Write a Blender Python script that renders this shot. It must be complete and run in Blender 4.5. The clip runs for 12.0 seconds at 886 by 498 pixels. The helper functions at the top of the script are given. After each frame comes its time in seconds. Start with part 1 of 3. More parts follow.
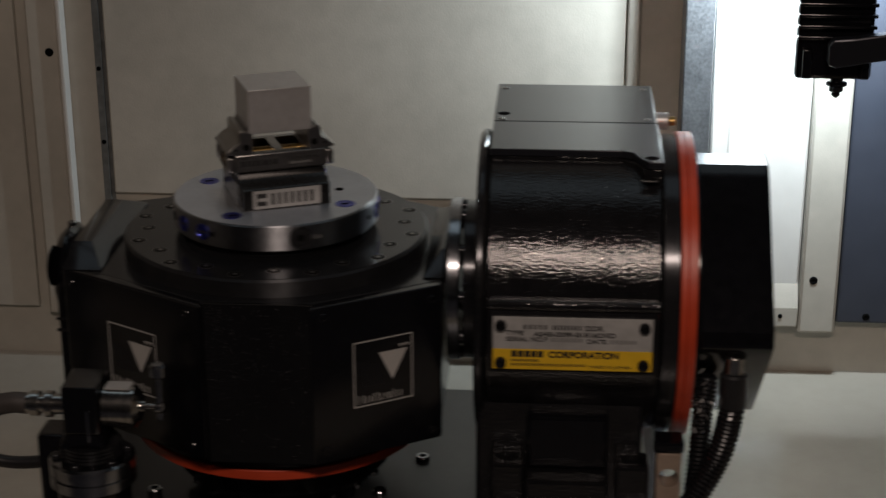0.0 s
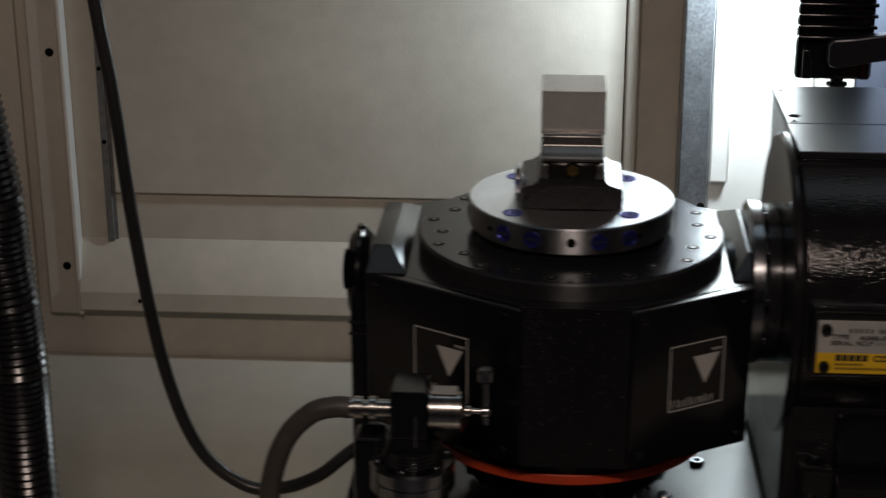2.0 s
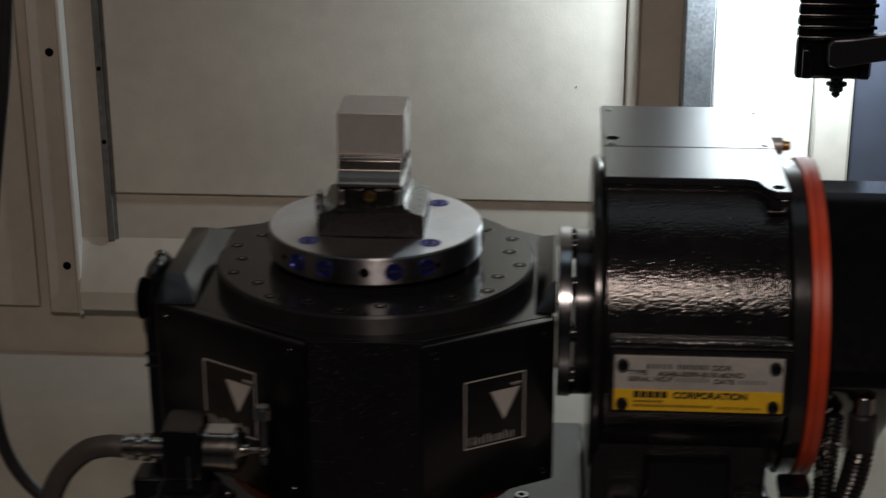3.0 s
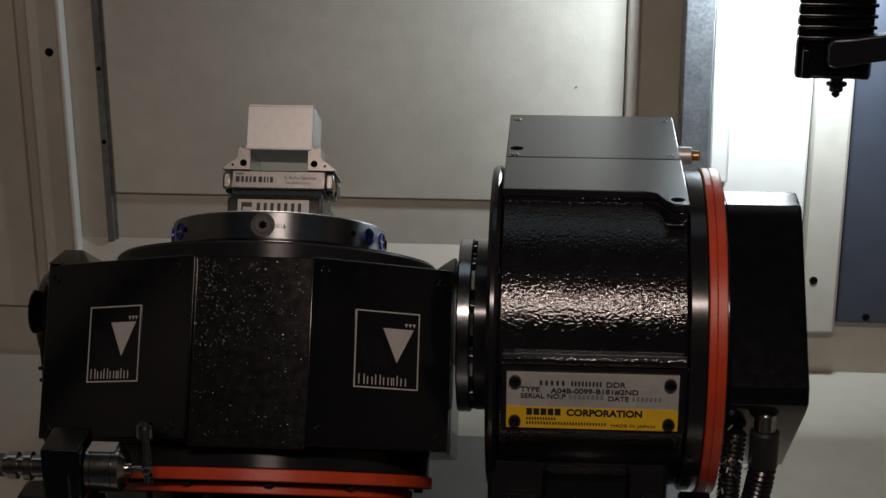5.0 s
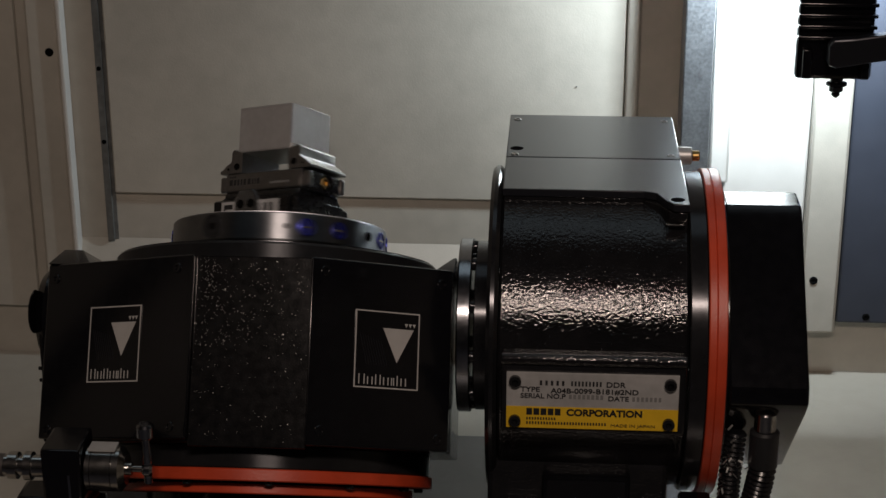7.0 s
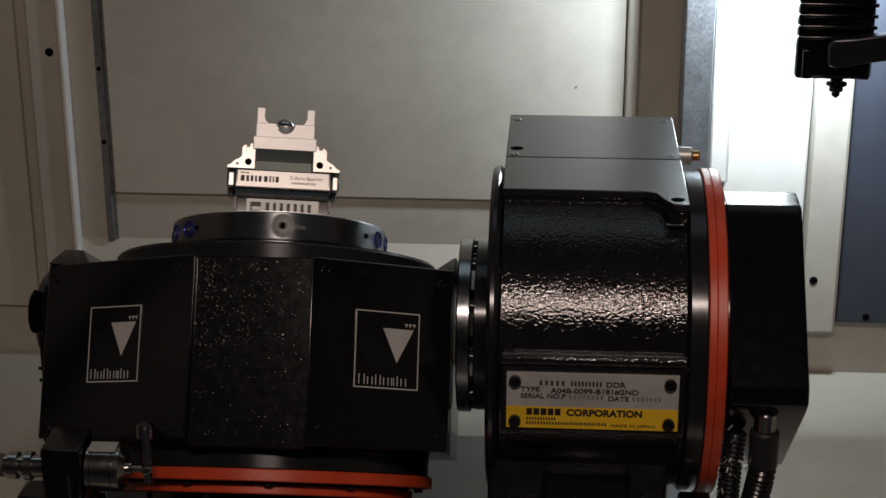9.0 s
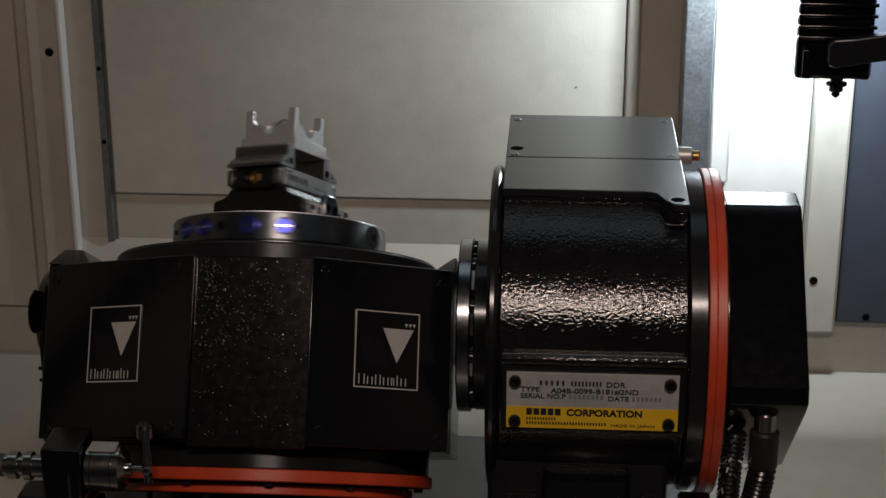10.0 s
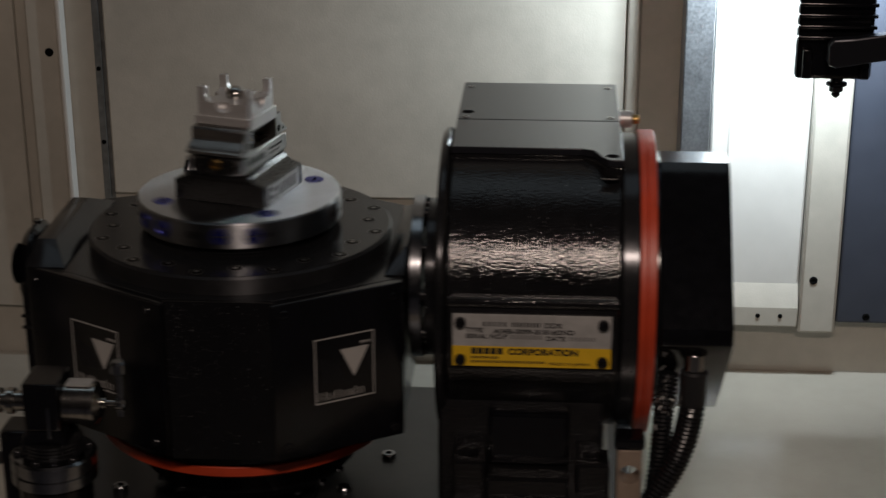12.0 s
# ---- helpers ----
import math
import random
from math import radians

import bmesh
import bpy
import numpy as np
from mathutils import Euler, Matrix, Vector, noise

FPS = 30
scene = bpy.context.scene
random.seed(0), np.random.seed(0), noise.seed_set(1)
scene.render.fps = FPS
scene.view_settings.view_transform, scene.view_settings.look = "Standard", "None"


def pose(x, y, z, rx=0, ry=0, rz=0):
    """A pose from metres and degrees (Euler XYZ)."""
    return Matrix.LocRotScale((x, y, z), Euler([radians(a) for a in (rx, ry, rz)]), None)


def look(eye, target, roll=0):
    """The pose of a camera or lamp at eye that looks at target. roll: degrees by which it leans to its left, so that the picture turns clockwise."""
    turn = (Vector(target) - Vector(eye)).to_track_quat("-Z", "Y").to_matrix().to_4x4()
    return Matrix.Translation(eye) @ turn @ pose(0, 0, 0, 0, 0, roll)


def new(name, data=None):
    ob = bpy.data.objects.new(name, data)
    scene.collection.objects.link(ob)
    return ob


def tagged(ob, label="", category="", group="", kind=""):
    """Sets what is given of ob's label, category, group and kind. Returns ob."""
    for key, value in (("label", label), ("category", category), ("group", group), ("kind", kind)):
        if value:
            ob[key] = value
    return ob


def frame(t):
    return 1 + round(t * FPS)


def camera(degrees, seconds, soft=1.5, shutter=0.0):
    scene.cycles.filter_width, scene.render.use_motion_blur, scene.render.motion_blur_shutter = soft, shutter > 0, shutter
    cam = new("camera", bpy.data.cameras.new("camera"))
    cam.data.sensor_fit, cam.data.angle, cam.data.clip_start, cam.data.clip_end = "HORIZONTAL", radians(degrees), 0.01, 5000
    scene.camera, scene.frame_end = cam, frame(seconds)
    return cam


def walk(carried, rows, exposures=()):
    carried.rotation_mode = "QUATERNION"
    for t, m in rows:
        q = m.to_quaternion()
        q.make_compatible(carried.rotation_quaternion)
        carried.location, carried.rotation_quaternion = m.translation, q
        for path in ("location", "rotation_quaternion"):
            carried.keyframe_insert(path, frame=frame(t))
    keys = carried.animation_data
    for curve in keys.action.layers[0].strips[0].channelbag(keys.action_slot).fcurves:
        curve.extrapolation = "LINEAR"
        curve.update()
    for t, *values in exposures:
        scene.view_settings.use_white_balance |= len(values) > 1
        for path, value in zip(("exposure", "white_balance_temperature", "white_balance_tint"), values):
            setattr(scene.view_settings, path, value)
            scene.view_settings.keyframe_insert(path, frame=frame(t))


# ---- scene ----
cam = camera(28.82, 12.0, soft=1.5, shutter=0.5)
EYE = pose(0, 0, 1.6, 69.5, 0, 3.84) @ pose(0, 0, 0, 0, 0, -0.12)
walk(cam, [(0.0, EYE), (12.0, EYE)], [(0.0, 0.0), (12.0, 0.0)])

# ---- light ----
world = bpy.data.worlds.new("hall")
scene.world = world
world.use_nodes = True
world.node_tree.nodes["Background"].inputs[0].default_value = (0.75, 0.85, 1.0, 1)
world.node_tree.nodes["Background"].inputs[1].default_value = 0.05


def area(name, where, target, sx, sy, watts, colour):
    data = bpy.data.lights.new(name, "AREA")
    data.shape, data.size, data.size_y, data.energy, data.color = "RECTANGLE", sx, sy, watts, colour
    ob = new(name, data)
    ob.matrix_world = look(where, target)
    return ob


area("hall_light", (0.07, -0.35, 2.46), (-0.05, 1.35, 1.10), 0.52, 0.16, 13.5, (1.0, 0.80, 0.69))
area("work_light_beam", (0.300, 1.899, 1.275), (0.290, 2.05, 1.255), 0.068, 0.13, 14.5, (0.80, 0.92, 1.0))
# unseen cool fill added overhead; lifts floor and upward faces
area("machine_light", (-0.1, 1.60, 2.55), (-0.1, 1.58, 0.9), 2.0, 0.5, 1.2, (0.76, 0.91, 1.0))


# ---- materials ----
def material(name, colour, rough=0.5, metal=0.0, grain=0.0, scale=60.0, bump=0.0, bump_scale=400.0, dirt=0.15, coat=0.0, stretch=None):
    m = bpy.data.materials.new(name)
    m.use_nodes = True
    nt = m.node_tree
    b = nt.nodes["Principled BSDF"]
    b.inputs["Metallic"].default_value = metal
    b.inputs["Coat Weight"].default_value = coat
    co = nt.nodes.new("ShaderNodeTexCoord").outputs["Object"]
    if stretch:
        mp = nt.nodes.new("ShaderNodeMapping")
        mp.inputs["Scale"].default_value = stretch
        nt.links.new(co, mp.inputs[0])
        co = mp.outputs[0]

    def tex(s, detail):
        n = nt.nodes.new("ShaderNodeTexNoise")
        n.inputs["Scale"].default_value, n.inputs["Detail"].default_value = s, detail
        nt.links.new(co, n.inputs["Vector"])
        return n.outputs["Fac"]

    def span(v, lo, hi):
        n = nt.nodes.new("ShaderNodeMapRange")
        n.inputs["From Min"].default_value, n.inputs["From Max"].default_value = 0.3, 0.7
        n.inputs["To Min"].default_value, n.inputs["To Max"].default_value = lo, hi
        nt.links.new(v, n.inputs["Value"])
        return n.outputs[0]

    wear = min(0.2, grain)
    big, fine = tex(scale * 0.12, 3), tex(scale, 5)
    mul = nt.nodes.new("ShaderNodeMath")
    mul.operation = "MULTIPLY"
    nt.links.new(span(big, 1 - dirt, 1 + dirt * 0.5), mul.inputs[0])
    nt.links.new(span(fine, 1 - grain, 1 + grain), mul.inputs[1])
    mix = nt.nodes.new("ShaderNodeVectorMath")
    mix.operation = "SCALE"
    mix.inputs[0].default_value = colour
    nt.links.new(mul.outputs[0], mix.inputs["Scale"])
    nt.links.new(mix.outputs[0], b.inputs["Base Color"])
    nt.links.new(span(fine, max(0.03, rough * (1 - wear)), min(1, rough * (1 + wear))), b.inputs["Roughness"])
    if bump:
        bp = nt.nodes.new("ShaderNodeBump")
        bp.inputs["Strength"].default_value, bp.inputs["Distance"].default_value = bump, 0.001
        nt.links.new(tex(bump_scale, 2), bp.inputs["Height"])
        nt.links.new(bp.outputs[0], b.inputs["Normal"])
    return m


PAINT = material("cream_sheet_metal", (0.465, 0.436, 0.378), 0.36, 0, 0.05, 45, 0.15, 500, 0.12)
PAINT_W = material("white_sheet_metal", (0.62, 0.605, 0.57), 0.4, 0, 0.03, 30, 0.12, 500, 0.1)
PAINT_D = material("blue_grey_sheet_metal", (0.036, 0.041, 0.056), 0.45, 0, 0.05, 30, 0.1, 400, 0.2)
GALV = material("galvanised_steel", (0.32, 0.34, 0.36), 0.38, 0.8, 0.16, 260, 0.1, 300, 0.25)
GALV_D = material("tarnished_steel_strip", (0.21, 0.215, 0.21), 0.42, 0.6, 0.2, 90, 0.1, 300, 0.3)
CAST = material("black_enamelled_casting", (0.0095, 0.0095, 0.0105), 0.07, 0, 0.2, 80, 0.42, 420, 0.2)
BLACK = material("black_anodised_metal", (0.0045, 0.0046, 0.0060), 0.16, 0.0, 0.15, 120, 0.0, 900, 0.2)
SPECKLED = material("black_panel_dusted_with_chips", (0.006, 0.006, 0.0065), 0.15, 0.0, 0.15, 160, 0.05, 900, 0.2)
BLACKM = material("black_oxide_steel", (0.03, 0.031, 0.034), 0.17, 0.6, 0.1, 120, 0.0, 900, 0.25)
GREYT = material("dark_grey_coated_plate", (0.025, 0.0265, 0.033), 0.3, 0.5, 0.0, 150, 0.0, 900, 0.06)
GREYP = material("grey_machined_base", (0.075, 0.078, 0.08), 0.33, 0.8, 0.06, 120, 0.02, 500, 0.12)
RED = material("orange_red_seal", (0.55, 0.06, 0.02), 0.38, 0, 0.1, 60, 0.1, 500, 0.25)
STEEL = material("ground_steel", (0.34, 0.35, 0.37), 0.18, 1.0, 0.12, 200, 0.03, 900, 0.2)
CHROME = material("bright_steel", (0.48, 0.47, 0.45), 0.2, 1.0, 0.1, 150, 0.03, 900, 0.15)
VISE = material("hardened_vise_steel", (0.33, 0.32, 0.31), 0.33, 1.0, 0.08, 300, 0.02, 900, 0.08)
VISE_D = material("blackened_vise_steel", (0.055, 0.054, 0.053), 0.28, 0.9, 0.06, 300, 0.02, 900, 0.1)
ALU = material("milled_aluminium", (0.56, 0.555, 0.55), 0.42, 0.6, 0.05, 200, 0.05, 1200, 0.06)
BLUE = material("blue_anodised_metal", (0.05, 0.06, 0.34), 0.28, 0.85, 0.1, 100, 0, 1, 0.1)
BRASS = material("brass", (0.36, 0.24, 0.09), 0.36, 1.0, 0.1, 150, 0, 1, 0.2)
COPPER = material("tarnished_copper_alloy", (0.42, 0.33, 0.26), 0.45, 0.4, 0.1, 150, 0.05, 500, 0.2)
RUBBER = material("grey_brown_hose_rubber", (0.06, 0.053, 0.05), 0.5, 0, 0.1, 80, 0.1, 500, 0.2)
CABLE = material("black_cable_sheath", (0.016, 0.0165, 0.018), 0.38, 0, 0.1, 80, 0.1, 500, 0.2)
CONDUIT = material("glossy_black_conduit", (0.009, 0.0095, 0.011), 0.22, 0, 0.1, 80, 0.1, 500, 0.2)
PLATE = material("aluminium_nameplate", (0.44, 0.44, 0.43), 0.4, 0.15, 0.08, 150, 0.02, 900, 0.15)
YELLOW = material("yellow_label_ink", (0.75, 0.47, 0.02), 0.45, 0, 0.05, 100, 0, 1, 0.1)
INK = material("black_ink", (0.015, 0.015, 0.015), 0.5, 0, 0, 100, 0, 1, 0)
DIM = material("dim_grey_print", (0.2, 0.2, 0.195), 0.5, 0, 0.05, 100, 0, 1, 0.1)
TRAY = material("worn_cream_tray_paint", (0.39, 0.36, 0.305), 0.15, 0, 0.03, 40, 0.14, 220, 0.03)
WHITE = material("pale_grey_print", (0.45, 0.44, 0.42), 0.5, 0, 0.05, 100, 0, 1, 0.1)
# near-black without gloss: shade of holes and gaps put into the colour
HOLE = material("recess_shade", (0.006, 0.006, 0.006), 0.7, 0, 0, 100, 0, 1, 0)
HOLE.node_tree.nodes["Principled BSDF"].inputs["Specular IOR Level"].default_value = 0.0
SWARF = material("aluminium_chips", (0.6, 0.59, 0.57), 0.3, 0.9, 0.1, 300, 0, 1, 0.1)



def ground_one_way(m, amount, direction):
    """Grinding lines that run across a direction of the object, so that gloss spreads along it."""
    nt = m.node_tree
    b = nt.nodes["Principled BSDF"]
    turn = nt.nodes.new("ShaderNodeVectorTransform")
    turn.vector_type, turn.convert_from, turn.convert_to = "VECTOR", "OBJECT", "WORLD"
    turn.inputs[0].default_value = direction
    b.inputs["Anisotropic"].default_value = amount
    nt.links.new(turn.outputs[0], b.inputs["Tangent"])
    return m


GROUND = ground_one_way(material("surface_ground_steel", (0.62, 0.64, 0.68), 0.33, 1.0, 0.05, 200, 0.0, 900, 0.1), 0.95, (0, 1, 0))

TURNED = ground_one_way(material("turned_steel", (0.36, 0.37, 0.39), 0.40, 1.0, 0.1, 200, 0.0, 900, 0.15), 0.97, (0, 0, 1))
TURNED_D = ground_one_way(material("turned_black_oxide_steel", (0.035, 0.036, 0.039), 0.38, 0.6, 0.1, 120, 0.0, 900, 0.25), 0.97, (0, 0, 1))

# ---- mesh helpers ----
def link(name, bm, mat, parent=None, label="", smooth=20.5):
    me = bpy.data.meshes.new(name)
    bm.normal_update()
    for e in bm.edges:
        e.smooth = len(e.link_faces) == 2 and e.calc_face_angle(0) < radians(smooth)
    for f in bm.faces:
        f.smooth = True
    bm.to_mesh(me)
    bm.free()
    me.materials.append(mat)
    ob = new(name, me)
    if parent:
        ob.parent = parent
    if label:
        tagged(ob, label)
    return ob


part = link


def bevel(bm, w, angle=40, seg=2):
    if w:
        bm.normal_update()
        es = [e for e in bm.edges if len(e.link_faces) == 2 and e.calc_face_angle(0) > radians(angle)]
        bmesh.ops.bevel(bm, geom=es, offset=w, segments=seg, affect="EDGES", profile=0.5)
    return bm


def box(x0, x1, y0, y1, z0, z1, w=0.0, bm=None):
    b = bmesh.new()
    bmesh.ops.create_cube(b, size=1)
    for v in b.verts:
        v.co = ((x0 + x1) / 2 + v.co.x * (x1 - x0), (y0 + y1) / 2 + v.co.y * (y1 - y0), (z0 + z1) / 2 + v.co.z * (z1 - z0))
    bevel(b, w)
    return b if bm is None else merge(bm, b)


def merge(bm, b):
    me = bpy.data.meshes.new("tmp")
    b.to_mesh(me)
    b.free()
    bm.from_mesh(me)
    bpy.data.meshes.remove(me)
    return bm


def lathe(profile, n=64, m=None, cap=True):
    """Solid of revolution about z: profile of (radius, height), from low to high."""
    b = bmesh.new()
    rings = []
    for r, z in profile:
        rings.append([b.verts.new((r * math.cos(2 * math.pi * i / n), r * math.sin(2 * math.pi * i / n), z)) for i in range(n)])
    for p, q in zip(rings, rings[1:]):
        for i in range(n):
            b.faces.new((p[i], p[(i + 1) % n], q[(i + 1) % n], q[i]))
    if cap:
        b.faces.new(rings[0][::-1])
        b.faces.new(rings[-1])
    if m:
        b.transform(m)
    return b


def disc(r, z0, z1, w=0.0, n=64, m=None):
    w = min(w, r * 0.5, (z1 - z0) * 0.45)
    return lathe([(r - w, z0), (r, z0 + w), (r, z1 - w), (r - w, z1)] if w else [(r, z0), (r, z1)], n, m)


def prism(points, lo, hi, axis="z", w=0.0):
    """A closed outline, swept from lo to hi along an axis; the outline is in the two other axes in xyz order."""
    b = bmesh.new()

    def at(p, h):
        return {"x": (h, p[0], p[1]), "y": (p[0], h, p[1]), "z": (p[0], p[1], h)}[axis]

    lo_v = [b.verts.new(at(p, lo)) for p in points]
    hi_v = [b.verts.new(at(p, hi)) for p in points]
    n = len(points)
    for i in range(n):
        b.faces.new((lo_v[i], lo_v[(i + 1) % n], hi_v[(i + 1) % n], hi_v[i]))
    b.faces.new(lo_v[::-1])
    b.faces.new(hi_v)
    bmesh.ops.recalc_face_normals(b, faces=b.faces)
    return bevel(b, w)


def tube(points, r, n=12, steps=10, ridge=0.0, pitch=0.006):
    """A round hose along smooth points; with ridge it is corrugated."""
    pts = [Vector(p) for p in points]
    ext = [2 * pts[0] - pts[1]] + pts + [2 * pts[-1] - pts[-2]]
    line = []
    for i in range(1, len(ext) - 2):
        a, b, c, d = ext[i - 1:i + 3]
        k = max(3, int((c - b).length / pitch * 2)) if ridge else steps
        for j in range(k):
            t = j / k
            line.append(0.5 * (2 * b + (c - a) * t + (2 * a - 5 * b + 4 * c - d) * t * t + (3 * b - a - 3 * c + d) * t ** 3))
    line.append(pts[-1])
    b = bmesh.new()
    rings, side = [], Vector((0.3, 1, 0.1))
    for i, p in enumerate(line):
        t = (line[min(i + 1, len(line) - 1)] - line[max(i - 1, 0)]).normalized()
        u = t.cross(side).normalized()
        v = t.cross(u)
        rr = r + (ridge if i % 2 else 0)
        rings.append([b.verts.new(p + rr * (math.cos(2 * math.pi * k / n) * u + math.sin(2 * math.pi * k / n) * v)) for k in range(n)])
    for p, q in zip(rings, rings[1:]):
        for i in range(n):
            b.faces.new((p[i], p[(i + 1) % n], q[(i + 1) % n], q[i]))
    b.faces.new(rings[0][::-1])
    b.faces.new(rings[-1])
    bmesh.ops.recalc_face_normals(b, faces=b.faces)
    return b


ALONG_X = Matrix.Rotation(radians(90), 4, "Y")
ALONG_Y = Matrix.Rotation(radians(-90), 4, "X")


def thing(name, label, category, group="", origin=(0, 0, 0)):
    ob = new(name)
    ob.empty_display_size = 0.05
    return tagged(ob, label, category, group)


def socket_screw(name, parent, m, r=0.004, mat=None):
    """A cap screw whose head faces +z of m."""
    s = part(name, lathe([(r, 0), (r, r * 0.7), (r * 0.85, r * 0.9), (r * 0.5, r * 0.9), (r * 0.5, r * 0.25)], 18, m), mat or BLACKM, parent)
    return s


# ---- enclosure ----
WALL = 2.05


def structure(name, bm, mat, label):
    return tagged(link(name, bm, mat), label, "machine enclosure", kind="structure")


structure("wall_back", box(-2.2, 2.2, WALL + 0.012, WALL + 0.05, 0.60, 2.6), PAINT, "cream painted sheet metal back wall of the machine enclosure")
# added out of view: dark ground so the black front faces reflect little light
structure("floor_hall", box(-2.2, 2.2, -1.2, 0.9, 0.60, 0.661), PAINT_D, "unseen dark floor added before the chip tray to keep reflections dark")
structure("floor", box(-2.2, 2.2, 0.9, WALL + 0.012, 0.60, 0.661), TRAY, "cream painted sheet metal chip tray floor")
structure("wall_west", box(-2.24, -2.2, -1.2, WALL + 0.05, 0.60, 2.6), PAINT, "cream painted side wall of the machine enclosure")
structure("wall_east", box(2.2, 2.24, -1.2, WALL + 0.05, 0.60, 2.6), PAINT, "cream painted side wall of the machine enclosure")
structure("wall_front", box(-2.2, 2.2, -1.24, -1.2, 0.60, 2.6), PAINT_D, "dark wall of the hall behind the open machine door")
structure("ceiling", box(-2.24, 2.24, -1.24, WALL + 0.05, 2.6, 2.64), PAINT_D, "dark ceiling over the machine")


def dimple(name, parent, x, y, z, r, mat):
    b = lathe([(r, 0.0), (r * 0.9, 0.0012), (r * 0.55, 0.0016), (r * 0.5, 0.0006)], 18, Matrix.Translation((x, y, z)) @ Matrix.Rotation(radians(90), 4, "X"))
    return link(name, b, mat, parent)


panel = structure("panel_back", box(-0.5575, 0.0852, WALL + 0.005, WALL + 0.0119, 0.8965, 2.2, 0.002), PAINT, "large cream sheet metal cover panel on the back wall")
dimple("rivet", panel, 0.0265, WALL + 0.005, 1.046, 0.0008, HOLE)
structure("panel_fold", box(0.0856, 0.1018, WALL + 0.002, WALL + 0.0119, 0.8965, 2.2, 0.003), PAINT, "folded edge of the cover panel")
structure("panel_column", box(0.1022, 0.1538, WALL + 0.006, WALL + 0.0119, 0.893, 2.2, 0.002), PAINT, "cream sheet metal strip between panel and post")
guide = structure("trim_guide", prism([(-0.5705, WALL + 0.004), (-0.5625, WALL + 0.004), (-0.5625, WALL + 0.010), (-0.5580, WALL + 0.010), (-0.5580, WALL + 0.0118), (-0.5705, WALL + 0.0118)], 0.832, 2.2, "z"), GALV_D, "galvanised guide strip beside the cover panel")
for z in (1.06, 0.965, 1.155):
    dimple("screw", guide, -0.5665, WALL + 0.004, z, 0.003, HOLE)
strip = structure("trim_left", box(-0.652, -0.6125, WALL - 0.006, WALL + 0.0118, 0.733, 2.2, 0.003), PAINT, "folded cream cover strip with bolt holes")
for z in (1.0824, 0.7998):
    dimple("bolt", strip, -0.6245, WALL - 0.006, z, 0.0055, HOLE)
structure("trim_fold", box(-0.6124, -0.6062, WALL - 0.010, WALL + 0.0118, 0.733, 2.2, 0.002), PAINT_W, "bright folded edge of the cover strip")
structure("panel_far_left", box(-1.3, -0.668, WALL + 0.002, WALL + 0.0118, 0.739, 2.2, 0.002), PAINT, "cream sheet metal wall panel")
structure("panel_white", box(0.1905, 0.2145, WALL - 0.016, WALL + 0.010, 0.932, 2.2, 0.003), PAINT_W, "white folded sheet metal edge beside the post")
structure("panel_white_wide", box(0.1906, 0.312, WALL - 0.004, WALL + 0.0118, 0.765, 2.2, 0.003), PAINT_W, "white painted sheet metal panel")
wide = structure("panel_white_edge", box(0.3125, 0.3600, WALL - 0.014, WALL + 0.0118, 0.733, 2.2, 0.004), PAINT, "cream folded sheet metal cover with bolt holes")
dimple("bolt", wide, 0.3285, WALL - 0.014, 0.8055, 0.0052, HOLE)
post = structure("trim_post", box(0.1515, 0.1862, 2.003, WALL + 0.0118, 0.878, 2.2, 0.002), GALV, "mottled galvanised steel post on the back wall")
dimple("bolt", post, 0.1800, 2.003, 0.912, 0.0050, HOLE)
dark = structure("panel_dark", box(0.3605, 1.2, WALL - 0.010, WALL + 0.0118, 0.747, 2.2, 0.003), PAINT_D, "dark blue grey sheet metal panel")
dimple("bolt", dark, 0.3980, WALL - 0.010, 0.7560, 0.0048, HOLE)
ledge = structure("trim_ledge", prism([(WALL + 0.0118, 0.835), (WALL - 0.016, 0.768), (WALL - 0.016, 0.742), (WALL + 0.0118, 0.742)], -0.6090, 0.312, "x", 0.002), PAINT, "pale folded ledge along the foot of the back wall")
for x in (-0.529, 0.262, 0.290):
    dimple("bolt", ledge, x, WALL - 0.016, 0.757, 0.003, HOLE)
structure("ledge_block", prism([(0.150, 0.743), (0.207, 0.743), (0.207, 0.768), (0.190, 0.815), (0.150, 0.820)], WALL - 0.026, WALL - 0.0165, "y", 0.002), PAINT_W, "pale folded corner piece on the ledge")
structure("tray_slope", prism([(WALL + 0.0118, 0.670), (WALL - 0.012, 0.6675), (1.35, 0.6618), (1.35, 0.6615), (WALL + 0.0118, 0.6615)], -1.6, 1.6, "x"), TRAY, "sloping cream sheet metal chip tray at the wall's foot")

# ---- rotary drive ----
AY, AZ = 1.4536, 1.028          # tilt axis of the cradle
PX = -0.2475                    # spin axis of the round plate
PZ = 1.1066                     # top of the round plate
BASE = 0.80
tilt_axis = Matrix.Translation((0, AY, AZ)) @ ALONG_X
spin_axis = Matrix.Translation((PX, AY, 0))


def facing(x, y, z):
    """Something that faces the front (-y)."""
    return Matrix.Translation((x, y, z)) @ Matrix.Rotation(radians(90), 4, "X")


def lettering(name, words, height, m, mat, parent, depth=0.0002, stretch=1.0, bold=0.0):
    cu = bpy.data.curves.new(name, "FONT")
    cu.body, cu.size, cu.extrude, cu.offset = words, height, depth, bold
    tmp = new(name, cu)
    me = bpy.data.meshes.new_from_object(tmp.evaluated_get(bpy.context.evaluated_depsgraph_get()))
    bpy.data.objects.remove(tmp)
    me.transform(m @ Matrix.Diagonal((stretch, 1, 1, 1)))
    me.materials.clear()
    me.materials.append(mat)
    ob = new(name, me)
    ob.parent = parent
    return ob


